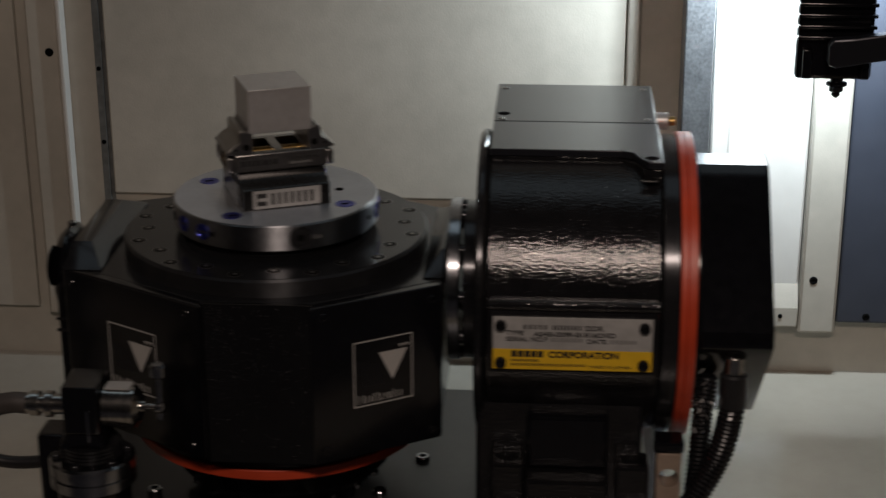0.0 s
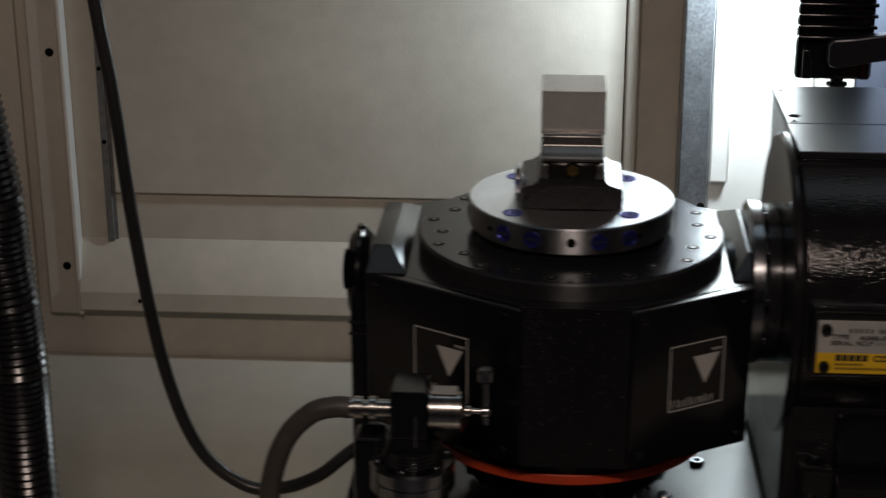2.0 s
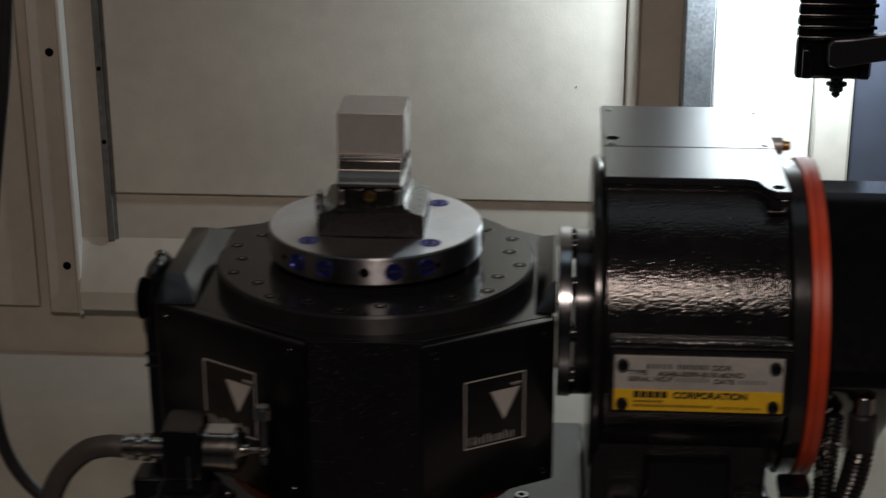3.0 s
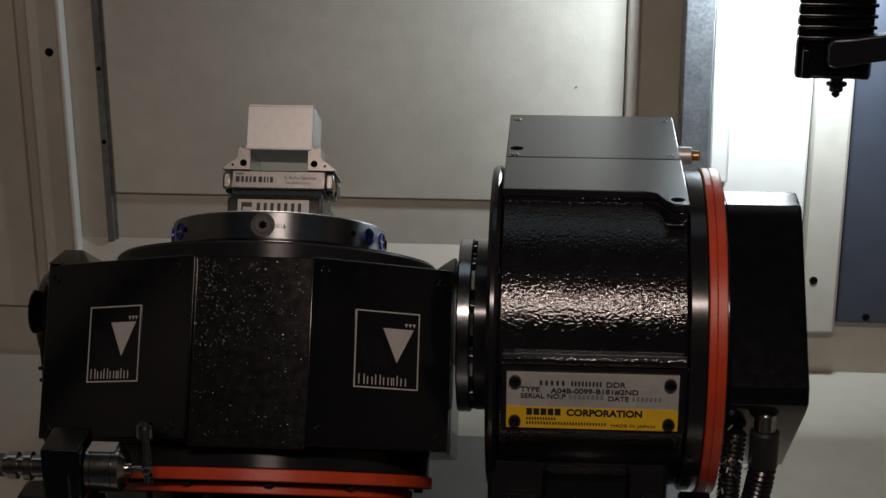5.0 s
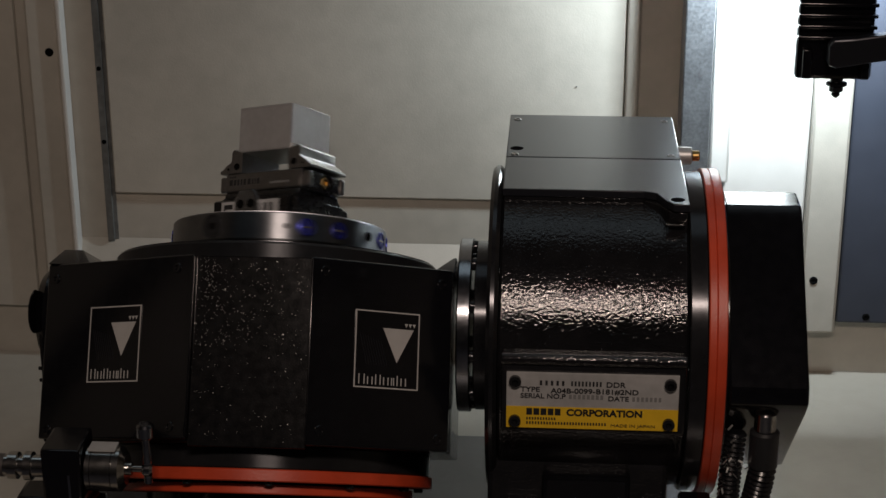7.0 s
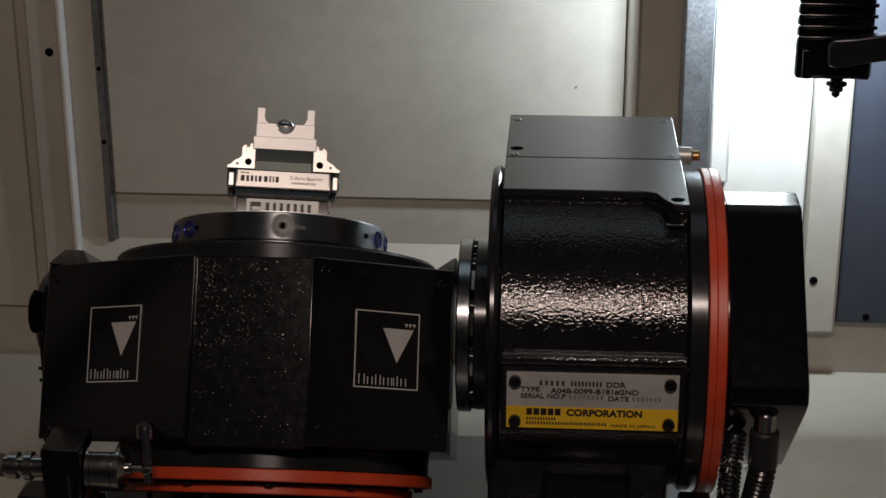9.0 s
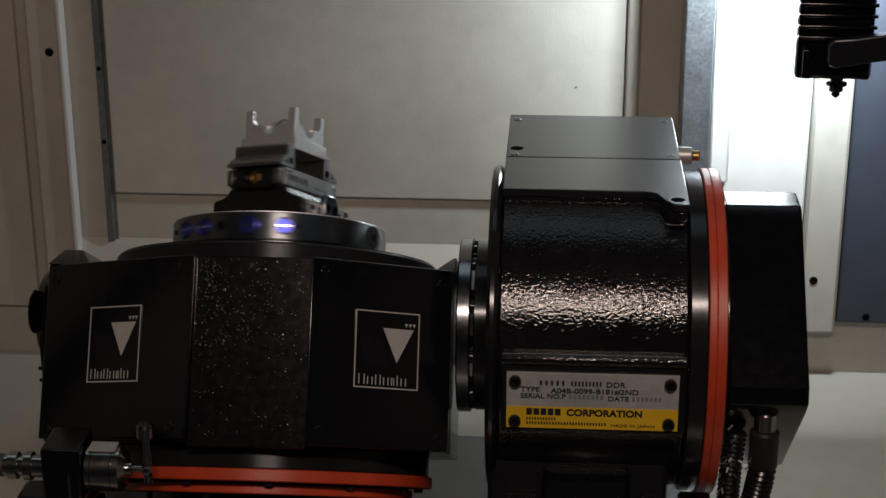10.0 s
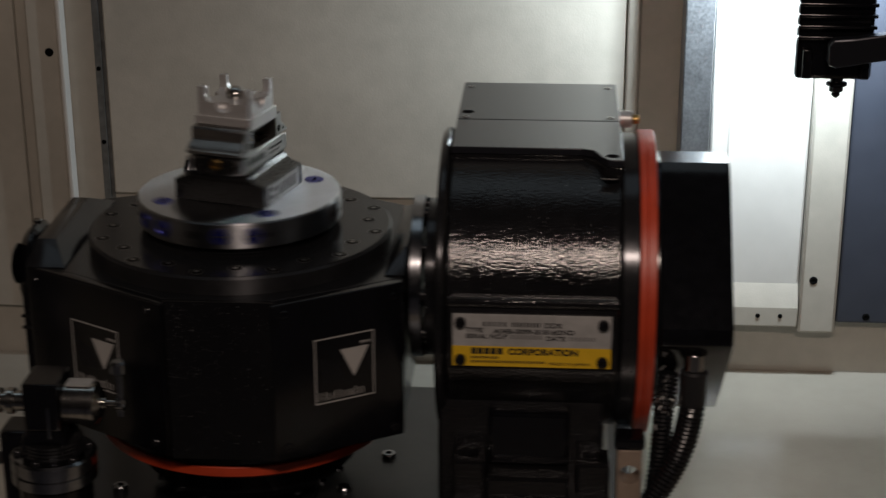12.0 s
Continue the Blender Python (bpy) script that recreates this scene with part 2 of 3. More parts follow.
def carve(a, cutters):
    """a minus the cutters, as one clean mesh."""
    ma = bpy.data.meshes.new("a")
    a.to_mesh(ma)
    a.free()
    oa = new("a", ma)
    spare = []
    for c in cutters:
        mc = bpy.data.meshes.new("c")
        c.to_mesh(mc)
        c.free()
        oc = new("c", mc)
        spare.append(oc)
        mod = oa.modifiers.new("cut", "BOOLEAN")
        mod.operation, mod.object, mod.solver = "DIFFERENCE", oc, "EXACT"
    me = bpy.data.meshes.new_from_object(oa.evaluated_get(bpy.context.evaluated_depsgraph_get()))
    for o in (oa, *spare):
        bpy.data.objects.remove(o)
    b = bmesh.new()
    b.from_mesh(me)
    bpy.data.meshes.remove(me)
    return b


def ball(r, m, u=24, v=14):
    b = bmesh.new()
    bmesh.ops.create_uvsphere(b, u_segments=u, v_segments=v, radius=r)
    b.transform(m)
    return b


bed = thing("machine_table", "dark steel machine table with a bolted base plate", "machine table")
part("table_top", box(-0.455, 0.115, 1.20, 1.66, BASE - 0.045, BASE, 0.003), BLACKM, bed)
part("base_plate", box(-0.45, -0.181, 1.205, 1.655, BASE, 0.822, 0.003), BLACKM, bed)
part("guard_plate", box(-0.180, -0.062, 1.205, 1.655, BASE, 0.8235, 0.004), GREYP, bed, "grey machined plate beside the drive")
part("saddle", box(-0.42, 0.09, 1.24, 1.62, 0.661, BASE - 0.045, 0.004), BLACKM, bed)
for x, y in ((-0.12, 1.49), (-0.105, 1.30), (-0.365, 1.41), (-0.155, 1.42), (-0.27, 1.27), (-0.40, 1.28)):
    socket_screw("bolt", bed, Matrix.Translation((x, y, 0.822)), 0.007, STEEL)

drive = thing("rotary_drive", "black cast direct drive rotary unit with red ring and nameplate", "rotary table")
part("flange", disc(0.1357, -0.0640, -0.0550, 0.003, 128, tilt_axis), BLACKM, drive)
part("body", disc(0.130, -0.0545, 0.0925, 0.002, 128, tilt_axis), CAST, drive)
part("collar", disc(0.1338, 0.0930, 0.1070, 0.001, 128, tilt_axis), BLACKM, drive)
ring = part("ring", lathe([(0.128, 0.1072), (0.1355, 0.1072), (0.1362, 0.1080), (0.1362, 0.1128), (0.1354, 0.1134), (0.1362, 0.1140), (0.1362, 0.1205), (0.1352, 0.1213), (0.128, 0.1213)], 128, tilt_axis), RED, drive)
part("back_disc", disc(0.118, 0.1213, 0.1250, 0.001, 96, tilt_axis), BLACK, drive)
part("spindle", disc(0.0715, -0.0765, -0.0640, 0.001, 64, tilt_axis), BLACKM, drive)
part("pedestal", prism([(-0.062, BASE), (0.090, BASE), (0.090, 0.862), (0.082, 0.875), (0.082, 0.96), (-0.062, 0.96)], 1.345, 1.60, "y", 0.004), CAST, drive)
part("front_rib", box(-0.018, 0.052, 1.334, 1.36, 0.899, 0.950, 0.004), BLACK, drive)
part("front_step", box(-0.0185, 0.0525, 1.312, 1.36, BASE, 0.899, 0.003), CAST, drive)
part("front_sill", box(-0.047, 0.088, 1.304, 1.36, BASE, 0.880, 0.003), CAST, drive)
for x in (-0.034, 0.073):
    foot = part("foot", carve(box(x - 0.0145, x + 0.0145, 1.318, 1.350, BASE, 0.911, 0.003), [disc(0.0095, 0.900, 0.93, 0, 24, Matrix.Translation((x, 1.334, 0)))]), CAST, drive)
    socket_screw("bolt", foot, Matrix.Translation((x, 1.334, 0.9005)), 0.007, STEEL)
part("cover_mount", prism([(1.4172, 1.1558), (1.4172, 1.146), (1.45, 1.10), (1.62, 1.10), (1.6305, 1.1558)], -0.0535, 0.0915, "x", 0.001), CAST, drive)
ear = [(-0.0545, 1.4166), (0.058, 1.4166), (0.068, 1.412), (0.074, 1.395), (0.080, 1.3860), (0.0925, 1.3848), (0.0925, 1.5015), (-0.0545, 1.5015)]
cover_front = part("cover_front", carve(prism(ear, 1.1562, 1.1625, "z", 0.0008), [disc(0.0055, 1.15, 1.17, 0, 24, Matrix.Translation((0.0835, 1.397, 0)))]), GREYT, drive)
cover_rear = part("cover_rear", carve(box(-0.0545, 0.0925, 1.5030, 1.631, 1.1562, 1.1625, 0.0008), [disc(0.0058, 1.15, 1.17, 0, 24, Matrix.Translation((-0.046, 1.5265, 0)))]), GREYT, drive)
for x, y in ((-0.0475, 1.615), (0.0845, 1.615), (-0.0475, 1.510), (0.0845, 1.512)):
    socket_screw("screw", cover_rear, Matrix.Translation((x, y, 1.1602)), 0.0034, VISE)
part("ear_boss", prism([(0.058, 1.4160), (0.070, 1.4050), (0.077, 1.3900), (0.0915, 1.3865), (0.0915, 1.44), (0.058, 1.44)], 1.132, 1.1558, "z", 0.0015), CAST, drive)
part("motor_box", prism([(1.4440, 1.1375), (1.436, 1.131), (1.338, 1.030), (1.335, 1.0165), (1.345, 1.005), (1.4500, 0.905), (1.485, 0.905), (1.485, 1.1415), (1.450, 1.1415)], 0.1252, 0.1878, "x", 0.0025), BLACK, drive)
part("motor_box_foot", prism([(1.352, 1.0), (1.457, 0.903), (1.483, 0.903), (1.483, 1.0)], 0.150, 0.1872, "x", 0.001), GREYT, drive)
gland = part("cable_gland", disc(0.0080, 0.0925, 0.106, 0.001, 20, Matrix.Translation((0, 1.560, 1.148)) @ ALONG_X), ALU, drive, "pale metal cable gland")
part("tip", disc(0.0045, 0.106, 0.113, 0.001, 18, Matrix.Translation((0, 1.560, 1.148)) @ ALONG_X), BRASS, gland)
# thin bright bar stands in for the glint on the ear boss
part("lifting_lug", box(0.074, 0.089, 1.3815, 1.3870, 1.1455, 1.1475, 0.0009), CHROME, drive)

part("plate_boss", box(-0.0505, 0.0895, 1.3004, 1.37, 1.005, 1.0620, 0.002), CAST, drive)
# rounded upper edge of the boss, thickened to catch a line of glints
part("weld_bead", tube([(-0.050, 1.3035, 1.0645), (-0.02, 1.302, 1.0655), (0.02, 1.3025, 1.065), (0.06, 1.302, 1.0655), (0.089, 1.303, 1.065)], 0.0046, 12), CAST, drive)
nameplate = part("nameplate", box(-0.0464, 0.0840, 1.2984, 1.3002, 1.0098, 1.0560, 0.0004), PLATE, drive, "aluminium nameplate with a yellow lower band")
part("yellow_band", box(-0.0463, 0.0839, 1.2979, 1.2983, 1.0100, 1.0278), YELLOW, nameplate)
lettering("model_line", "DDR", 0.0061, facing(0.0288, 1.2981, 1.0453), INK, nameplate, stretch=1.15, bold=0.0001)
lettering("type_line", "TYPE", 0.0058, facing(-0.0358, 1.2981, 1.0402), INK, nameplate, stretch=1.15, bold=0.0001)
lettering("type_line", "A04B-0099-B181#2ND", 0.0058, facing(-0.0128, 1.2981, 1.0395), INK, nameplate, stretch=1.2, bold=0.0001)
lettering("serial_line", "SERIAL NO.P", 0.0055, facing(-0.0358, 1.2981, 1.0349), INK, nameplate, stretch=1.12, bold=0.0001)
lettering("date_line", "DATE", 0.0055, facing(0.0305, 1.2981, 1.0340), INK, nameplate, stretch=1.15, bold=0.0001)
lettering("maker_line", "CORPORATION", 0.0075, facing(-0.0006, 1.2977, 1.0211), INK, nameplate, stretch=1.07, bold=0.0003)
lettering("origin_line", "MADE IN JAPAN", 0.0034, facing(0.0330, 1.2977, 1.0124), INK, nameplate, stretch=1.4)


def print_row(parent, x, z, height, widths, gap, y, mat):
    """Unreadable or withheld print: one plain bar for each character."""
    for wd in widths:
        part("print_bar", box(x, x + wd, y, y + 0.0004, z, z + height), mat, parent)
        x += wd + gap


print_row(nameplate, -0.0212, 1.0456, 0.0040, [0.0018] * 5, 0.0024, 1.2981, INK)
print_row(nameplate, 0.0025, 1.0455, 0.0040, [0.0014] * 9, 0.0013, 1.2981, INK)
print_row(nameplate, 0.0010, 1.0348, 0.0036, [0.0022] * 8, 0.0012, 1.2981, DIM)
print_row(nameplate, 0.0490, 1.0340, 0.0036, [0.0020] * 7, 0.0013, 1.2981, DIM)
print_row(nameplate, -0.0310, 1.0211, 0.0054, [0.0044] * 5, 0.0010, 1.2975, INK)
print_row(nameplate, -0.0310, 1.0170, 0.0020, [0.0012] * 11, 0.0009, 1.2975, INK)
print_row(nameplate, -0.0310, 1.0132, 0.0022, [0.0012] * 28, 0.0010, 1.2975, INK)
for x, z in ((-0.0399, 1.0489), (0.0773, 1.0489), (-0.0399, 1.0161), (0.0770, 1.0161)):
    socket_screw("screw", nameplate, facing(x, 1.2984, z), 0.0047, BLACKM)
bracket = part("side_bracket", carve(box(0.0935, 0.1150, 1.330, 1.350, BASE, 0.920, 0.002), [disc(0.0090, 1.3, 1.36, 0, 20, Matrix.Translation((0.1045, 0, 0.8960)) @ ALONG_Y), disc(0.005, 1.3, 1.36, 0, 20, Matrix.Translation((0.1045, 0, 0.845)) @ ALONG_Y)]), COPPER, drive, "tarnished brass side bracket")
part("cap", box(0.091, 0.117, 1.328, 1.352, 0.920, 0.931, 0.003), BLACK, bracket)

# ---- conduits on the drive ----
big_conduit = part("conduit", tube([(0.157, 1.350, 0.972), (0.156, 1.350, 0.945), (0.147, 1.350, 0.905), (0.124, 1.345, 0.860), (0.100, 1.338, 0.828)], 0.0098, 20, 10, 0.0016, 0.0042), CONDUIT, drive, "black corrugated cable conduit")
part("nut", disc(0.0118, 0.955, 0.988, 0.002, 20, Matrix.Translation((0.157, 1.350, 0))), CABLE, big_conduit)
part("union", disc(0.0088, 0.988, 1.004, 0.001, 20, Matrix.Translation((0.157, 1.350, 0))), CHROME, big_conduit, "bright plated union")
part("conduit", tube([(0.137, 1.372, 0.975), (0.134, 1.368, 0.94), (0.132, 1.362, 0.90), (0.126, 1.350, 0.85), (0.118, 1.34, 0.815)], 0.0080, 20, 10, 0.0014, 0.0040), CONDUIT, drive, "black corrugated cable conduit")
rng = random.Random(4)
chips = bmesh.new()
for i in range(70):
    c = Vector((0.128 + rng.gauss(0, 0.006), 1.352 + rng.gauss(0, 0.004), 0.955 + rng.gauss(0, 0.012)))
    a, b2 = Vector([rng.uniform(-1, 1) for _ in range(3)]) * 0.004, Vector([rng.uniform(-1, 1) for _ in range(3)]) * 0.0012
    v = [chips.verts.new(c), chips.verts.new(c + a), chips.verts.new(c + a + b2), chips.verts.new(c + b2)]
    chips.faces.new(v)
tagged(part("swarf", chips, SWARF, drive, "curled aluminium swarf caught on the conduits"), kind="stuff")

flecks = bmesh.new()
for i in range(90):
    a, fx = radians(rng.uniform(-12, 62)), rng.uniform(-0.052, 0.090)
    c = Vector((fx, AY - 0.1302 * math.cos(a), AZ + 0.1302 * math.sin(a)))
    u, w = Vector((1, 0, 0)), Vector((0, math.sin(a), math.cos(a)))
    s, an = rng.uniform(0.00015, 0.0004), rng.uniform(0, 3)
    flecks.faces.new([flecks.verts.new(c + s * (math.cos(an + q) * u * k + math.sin(an + q) * w * k)) for q, k in ((0, 1.6), (2.1, 1), (4.2, 1))])
tagged(part("paint_flecks", flecks, SWARF, drive, "tiny bright chips stuck on the casting"), kind="stuff")

# ---- counter bearing at the cradle's far end ----
tail = thing("counter_bearing", "black bearing block supporting the free end of the cradle", "bearing block")
part("housing", disc(0.044, -0.446, -0.4265, 0.008, 48, tilt_axis), BLACK, tail)
part("post", box(-0.443, -0.4265, 1.41, 1.50, 0.822, 1.028, 0.004), BLACK, tail)
part("bearing_cap", disc(0.0185, -0.4480, -0.4462, 0.0008, 40, Matrix.Translation((0, 1.424, 1.043)) @ ALONG_X), BLACK, tail)
for z in (0.985, 0.996):
    part("collar", box(-0.4440, -0.4262, 1.4080, 1.4105, z, z + 0.0030, 0.0008), BLACKM, tail)
socket_screw("grease_nipple", tail, Matrix.Translation((-0.436, AY, AZ + 0.0435)), 0.004, CHROME)

# ---- tilting cradle ----
cradle = thing("tilting_cradle", "black tilting cradle with printed emblem panels and a red ring", "rotary table")
outline = [(-0.2890, 1.3075), (-0.1960, 1.3075), (-0.0945, 1.3665), (-0.0945, 1.550), (-0.1975, 1.608), (-0.2905, 1.608), (-0.4225, 1.550), (-0.4225, 1.3845)]
part("body", prism(outline, 0.9165, 1.0555, "z", 0.0015), BLACK, cradle)
front = part("front_panel", box(-0.2874, -0.1968, 1.3015, 1.3073, 0.9137, 1.0600, 0.0008), SPECKLED, cradle, "black front panel speckled with bright chips")
part("side_cover", bevel(prism([(-0.2876, 1.2942), (-0.2876, 1.3072), (-0.4212, 1.3842), (-0.4240, 1.3840), (-0.4240, 1.3745)], 0.9185, 1.0600, "z"), 0.0018, 25, 7), BLACK, cradle)
part("side_cover", bevel(prism([(-0.1966, 1.2934), (-0.0925, 1.3556), (-0.0925, 1.3660), (-0.0955, 1.3655), (-0.1966, 1.3070)], 0.9165, 1.0600, "z"), 0.0018, 25, 7), BLACK, cradle)
specks = bmesh.new()
for i in range(520):
    cx, cz = rng.uniform(-0.2865, -0.1980), rng.choice((rng.uniform(0.916, 1.058), rng.uniform(0.99, 1.058)))
    if rng.random() < 0.55:
        cx = min(cx, rng.uniform(-0.2865, -0.1980))
    s = rng.uniform(0.00011, 0.00029) * (2.0 if rng.random() < 0.06 else 1)
    an = rng.uniform(0, 3.1)
    pts = [(cx + s * k * math.cos(an + q), 1.30135, cz + s * k * math.sin(an + q)) for q, k in ((0, 1.5), (2.1, 1), (4.2, 1))]
    specks.faces.new([specks.verts.new(p) for p in pts])
tagged(part("chips", specks, SWARF, front, "scattered bright aluminium chips"), kind="stuff")


def emblem(parent, m):
    """A printed sign in its own plane: x across, z up, y out of the panel (towards -y)."""
    w, h, k = 0.0275, 0.0300, 0.0010
    sign = part("emblem", box(-w, w, -0.0006, 0.0, -h, h), BLACK, parent, "printed square emblem with a pale triangle")
    bits = [[(-w, h - k), (w, h - k), (w, h), (-w, h)], [(-w, -h), (w, -h), (w, -h + k), (-w, -h + k)], [(-w, -h + k), (-w + k, -h + k), (-w + k, h - k), (-w, h - k)], [(w - k, -h + k), (w, -h + k), (w, h - k), (w - k, h - k)]]
    for b4 in bits:
        part("border", prism(b4, -0.0009, -0.0006, "y"), WHITE, sign)
    part("triangle", prism([(-0.004, 0.017), (0.0225, 0.017), (0.0085, -0.0095)], -0.0009, -0.0006, "y"), WHITE, sign)
    for i in range(3):
        x = 0.0145 + i * 0.0034
        part("tick", prism([(x, 0.0215), (x + 0.0028, 0.0215), (x + 0.0014, 0.0185)], -0.0009, -0.0006, "y"), WHITE, sign)
    for i in range(9):
        x = -0.0235 + i * 0.0022
        part("hatch", prism([(x, 0.012 - i * 0.0006), (x + 0.0004, 0.012 - i * 0.0006), (x + 0.0064, -0.012), (x + 0.0060, -0.012)], -0.0008, -0.0006, "y"), GREYT, sign)
    x = -0.0235
    for wd, hh in ((0.0052, 0.0078), (0.0046, 0.0060), (0.0046, 0.0078), (0.0046, 0.0060), (0.0026, 0.0060), (0.0012, 0.0078), (0.0046, 0.0060)):
        for x0 in ((x,) if wd < 0.002 else (x, x + wd - 0.0008)):
            part("print_bar", prism([(x0, -0.0272), (x0 + 0.0008, -0.0272), (x0 + 0.0008, -0.0272 + hh), (x0, -0.0272 + hh)], -0.0009, -0.0006, "y"), WHITE, sign)
        x += wd + 0.0022
    sign.matrix_local = m


slope_r = math.degrees(math.atan2(0.0622, 0.1041))
slope_l = -math.degrees(math.atan2(0.0803, 0.1364))
emblem(cradle, pose(-0.1402, 1.3270, 0.9926, 0, 0, slope_r))
emblem(cradle, pose(-0.3558, 1.3343, 0.9928, 0, 0, slope_l))
for x, z, y in ((-0.186, 1.050, 1.2997), (-0.100, 1.048, 1.3511), (-0.186, 0.928, 1.2997), (-0.100, 0.926, 1.3511)):
    socket_screw("screw", cradle, Matrix.Translation((x, y, z)) @ Matrix.Rotation(radians(slope_r), 4, "Z") @ Matrix.Rotation(radians(90), 4, "X") @ Matrix.Translation((0, 0, -0.0025)), 0.0042, BLACK)
for x, z, y in ((-0.302, 1.050, 1.3027), (-0.416, 1.048, 1.3698), (-0.302, 0.928, 1.3027), (-0.416, 0.926, 1.3698)):
    socket_screw("screw", cradle, Matrix.Translation((x, y, z)) @ Matrix.Rotation(radians(slope_l), 4, "Z") @ Matrix.Rotation(radians(90), 4, "X") @ Matrix.Translation((0, 0, -0.0025)), 0.0042, BLACK)
part("top_plate", prism(outline, 1.0558, 1.0595, "z", 0.001), BLACKM, cradle)
face = part("face_disc", disc(0.1365, 1.0530, 1.0750, 0.002, 128, spin_axis), TURNED_D, cradle)
part("face_top", disc(0.1343, 1.0745, 1.0755, 0.0, 128, spin_axis), BLACKM, face)
for i in range(24):
    a = 2 * math.pi * (i + 0.5) / 24
    seat = spin_axis @ Matrix.Translation(((0.125 if i % 2 else 0.115) * math.cos(a), (0.125 if i % 2 else 0.115) * math.sin(a), 1.0755))
    bore = part("counterbore", lathe([(0.0060, -0.001), (0.0060, 0.0002), (0.0054, 0.0002), (0.0053, 0.00005)], 20, seat), VISE, face)
    # flat dark disc paints in the shade inside the counterbore
    part("bore_shade", disc(0.0052, 0.0, 0.0003, 0.0, 20, seat), HOLE, bore)
    part("screw", lathe([(0.0024, 0.0003), (0.0024, 0.0006), (0.0012, 0.0006), (0.0012, 0.0004)], 12, seat), VISE, bore)
for section in ([(-0.4240, 1.0602), (-0.4195, 1.0765), (-0.4030, 1.0765), (-0.3880, 1.0602)], [(-0.0915, 1.0602), (-0.0915, 1.0765), (-0.0950, 1.0765), (-0.1100, 1.0602)]):
    fin = prism(section, 1.369, 1.552, "y")
    for v in fin.verts:
        if v.co.z > 1.07:
            v.co.y += 0.030 if v.co.y < 1.45 else -0.040
    part("gusset", bevel(fin, 0.0012), BLACKM, cradle)
part("end_plate", disc(0.0735, -0.0905, -0.0790, 0.0012, 64, tilt_axis), STEEL, cradle, "turned steel end flange")
for i in range(10):
    a = 2 * math.pi * i / 10 + 0.2
    socket_screw("bolt", cradle, tilt_axis @ Matrix.Translation((0.066 * math.cos(a), 0.066 * math.sin(a), -0.0790)), 0.0055, BLACKM)
part("drum_neck", disc(0.1345, 0.8987, 0.9163, 0.001, 96, spin_axis), TURNED_D, cradle)
ring2 = part("ring", lathe([(0.100, 0.8890), (0.1362, 0.8890), (0.1370, 0.8898), (0.1370, 0.8977), (0.1362, 0.8985), (0.100, 0.8985)], 128, spin_axis), RED, cradle)
part("groove", disc(0.1175, 0.8872, 0.8890, 0.0, 96, spin_axis), HOLE, ring2)
part("lower_lip", lathe([(0.100, 0.8795), (0.1202, 0.8795), (0.1210, 0.8803), (0.1210, 0.8864), (0.1202, 0.8872), (0.100, 0.8872)], 128, spin_axis), RED, ring2)
for i in range(12):
    a = 2 * math.pi * (i + 0.3) / 12
    socket_screw("screw", ring2, spin_axis @ Matrix.Translation((0.1260 * math.cos(a), 0.1260 * math.sin(a), 0.8892)) @ Matrix.Rotation(radians(180), 4, "X"), 0.0040, BLACKM)
drum = part("drum", lathe([(0.088, 0.8420), (0.094, 0.8450), (0.101, 0.8540), (0.101, 0.8793)], 96, spin_axis), BLACK, cradle)
for i in range(20):
    a = 2 * math.pi * i / 20
    socket_screw("bolt", drum, spin_axis @ Matrix.Translation((0.092 * math.cos(a), 0.092 * math.sin(a), 0.8445)) @ Matrix.Rotation(radians(180), 4, "X"), 0.004, STEEL)

# ---- round plate, vise and workpiece: built about the spin axis, plate top at z = 0 ----
plate = thing("round_plate", "ground steel round clamping plate with blue plugs", "clamping plate")
side = Matrix.Rotation(radians(90), 4, "Y")
part("disc", disc(0.0911, -0.0235, -0.0002, 0.0012, 160), TURNED, plate)
part("top_face", disc(0.0899, -0.0010, 0.0, 0.0, 160), GROUND, plate)
part("hub", disc(0.083, -0.0303, -0.0235, 0.0, 96), BLACKM, plate)
for sx in (-1, 1):
    for sy in (-1, 1):
        plug = part("plug", lathe([(0.0088, 0.0), (0.0088, 0.0004), (0.0080, 0.0006), (0.0070, 0.0002)], 28, Matrix.Translation((sx * 0.0505, sy * 0.0505, 0.0))), BLUE, plate, "blue anodised plug")
        part("slot", box(sx * 0.0505 - 0.004, sx * 0.0505 + 0.004, sy * 0.0505 - 0.0008, sy * 0.0505 + 0.0008, 0.0002, 0.0007), HOLE, plug)
def round_side(angle):
    return Matrix.Rotation(radians(angle), 4, "Z") @ Matrix.Translation((0.0915, 0, -0.0118)) @ side


for a in (333, 349, 16, 34, 140.5, 158.5, 195, 213):
    rim = part("plug", lathe([(0.0073, -0.0005), (0.0073, 0.0004), (0.0066, 0.0006), (0.0060, -0.0002), (0.0022, -0.0003)], 24, round_side(a)), BLUE, plate, "blue anodised plug")
    part("slot", box(-0.0052, 0.0052, -0.0008, 0.0008, -0.0004, 0.0001), CHROME, rim).data.transform(round_side(a) @ Matrix.Rotation(radians(90), 4, "Z"))
for a, r in ((0, 0.0040), (180, 0.0040), (220, 0.0022), (320, 0.0022), (40, 0.0022), (130, 0.0022)):
    part("hole", lathe([(r, -0.0004), (r, 0.0004), (r * 0.7, 0.0003)], 16, round_side(a)), HOLE, plate)
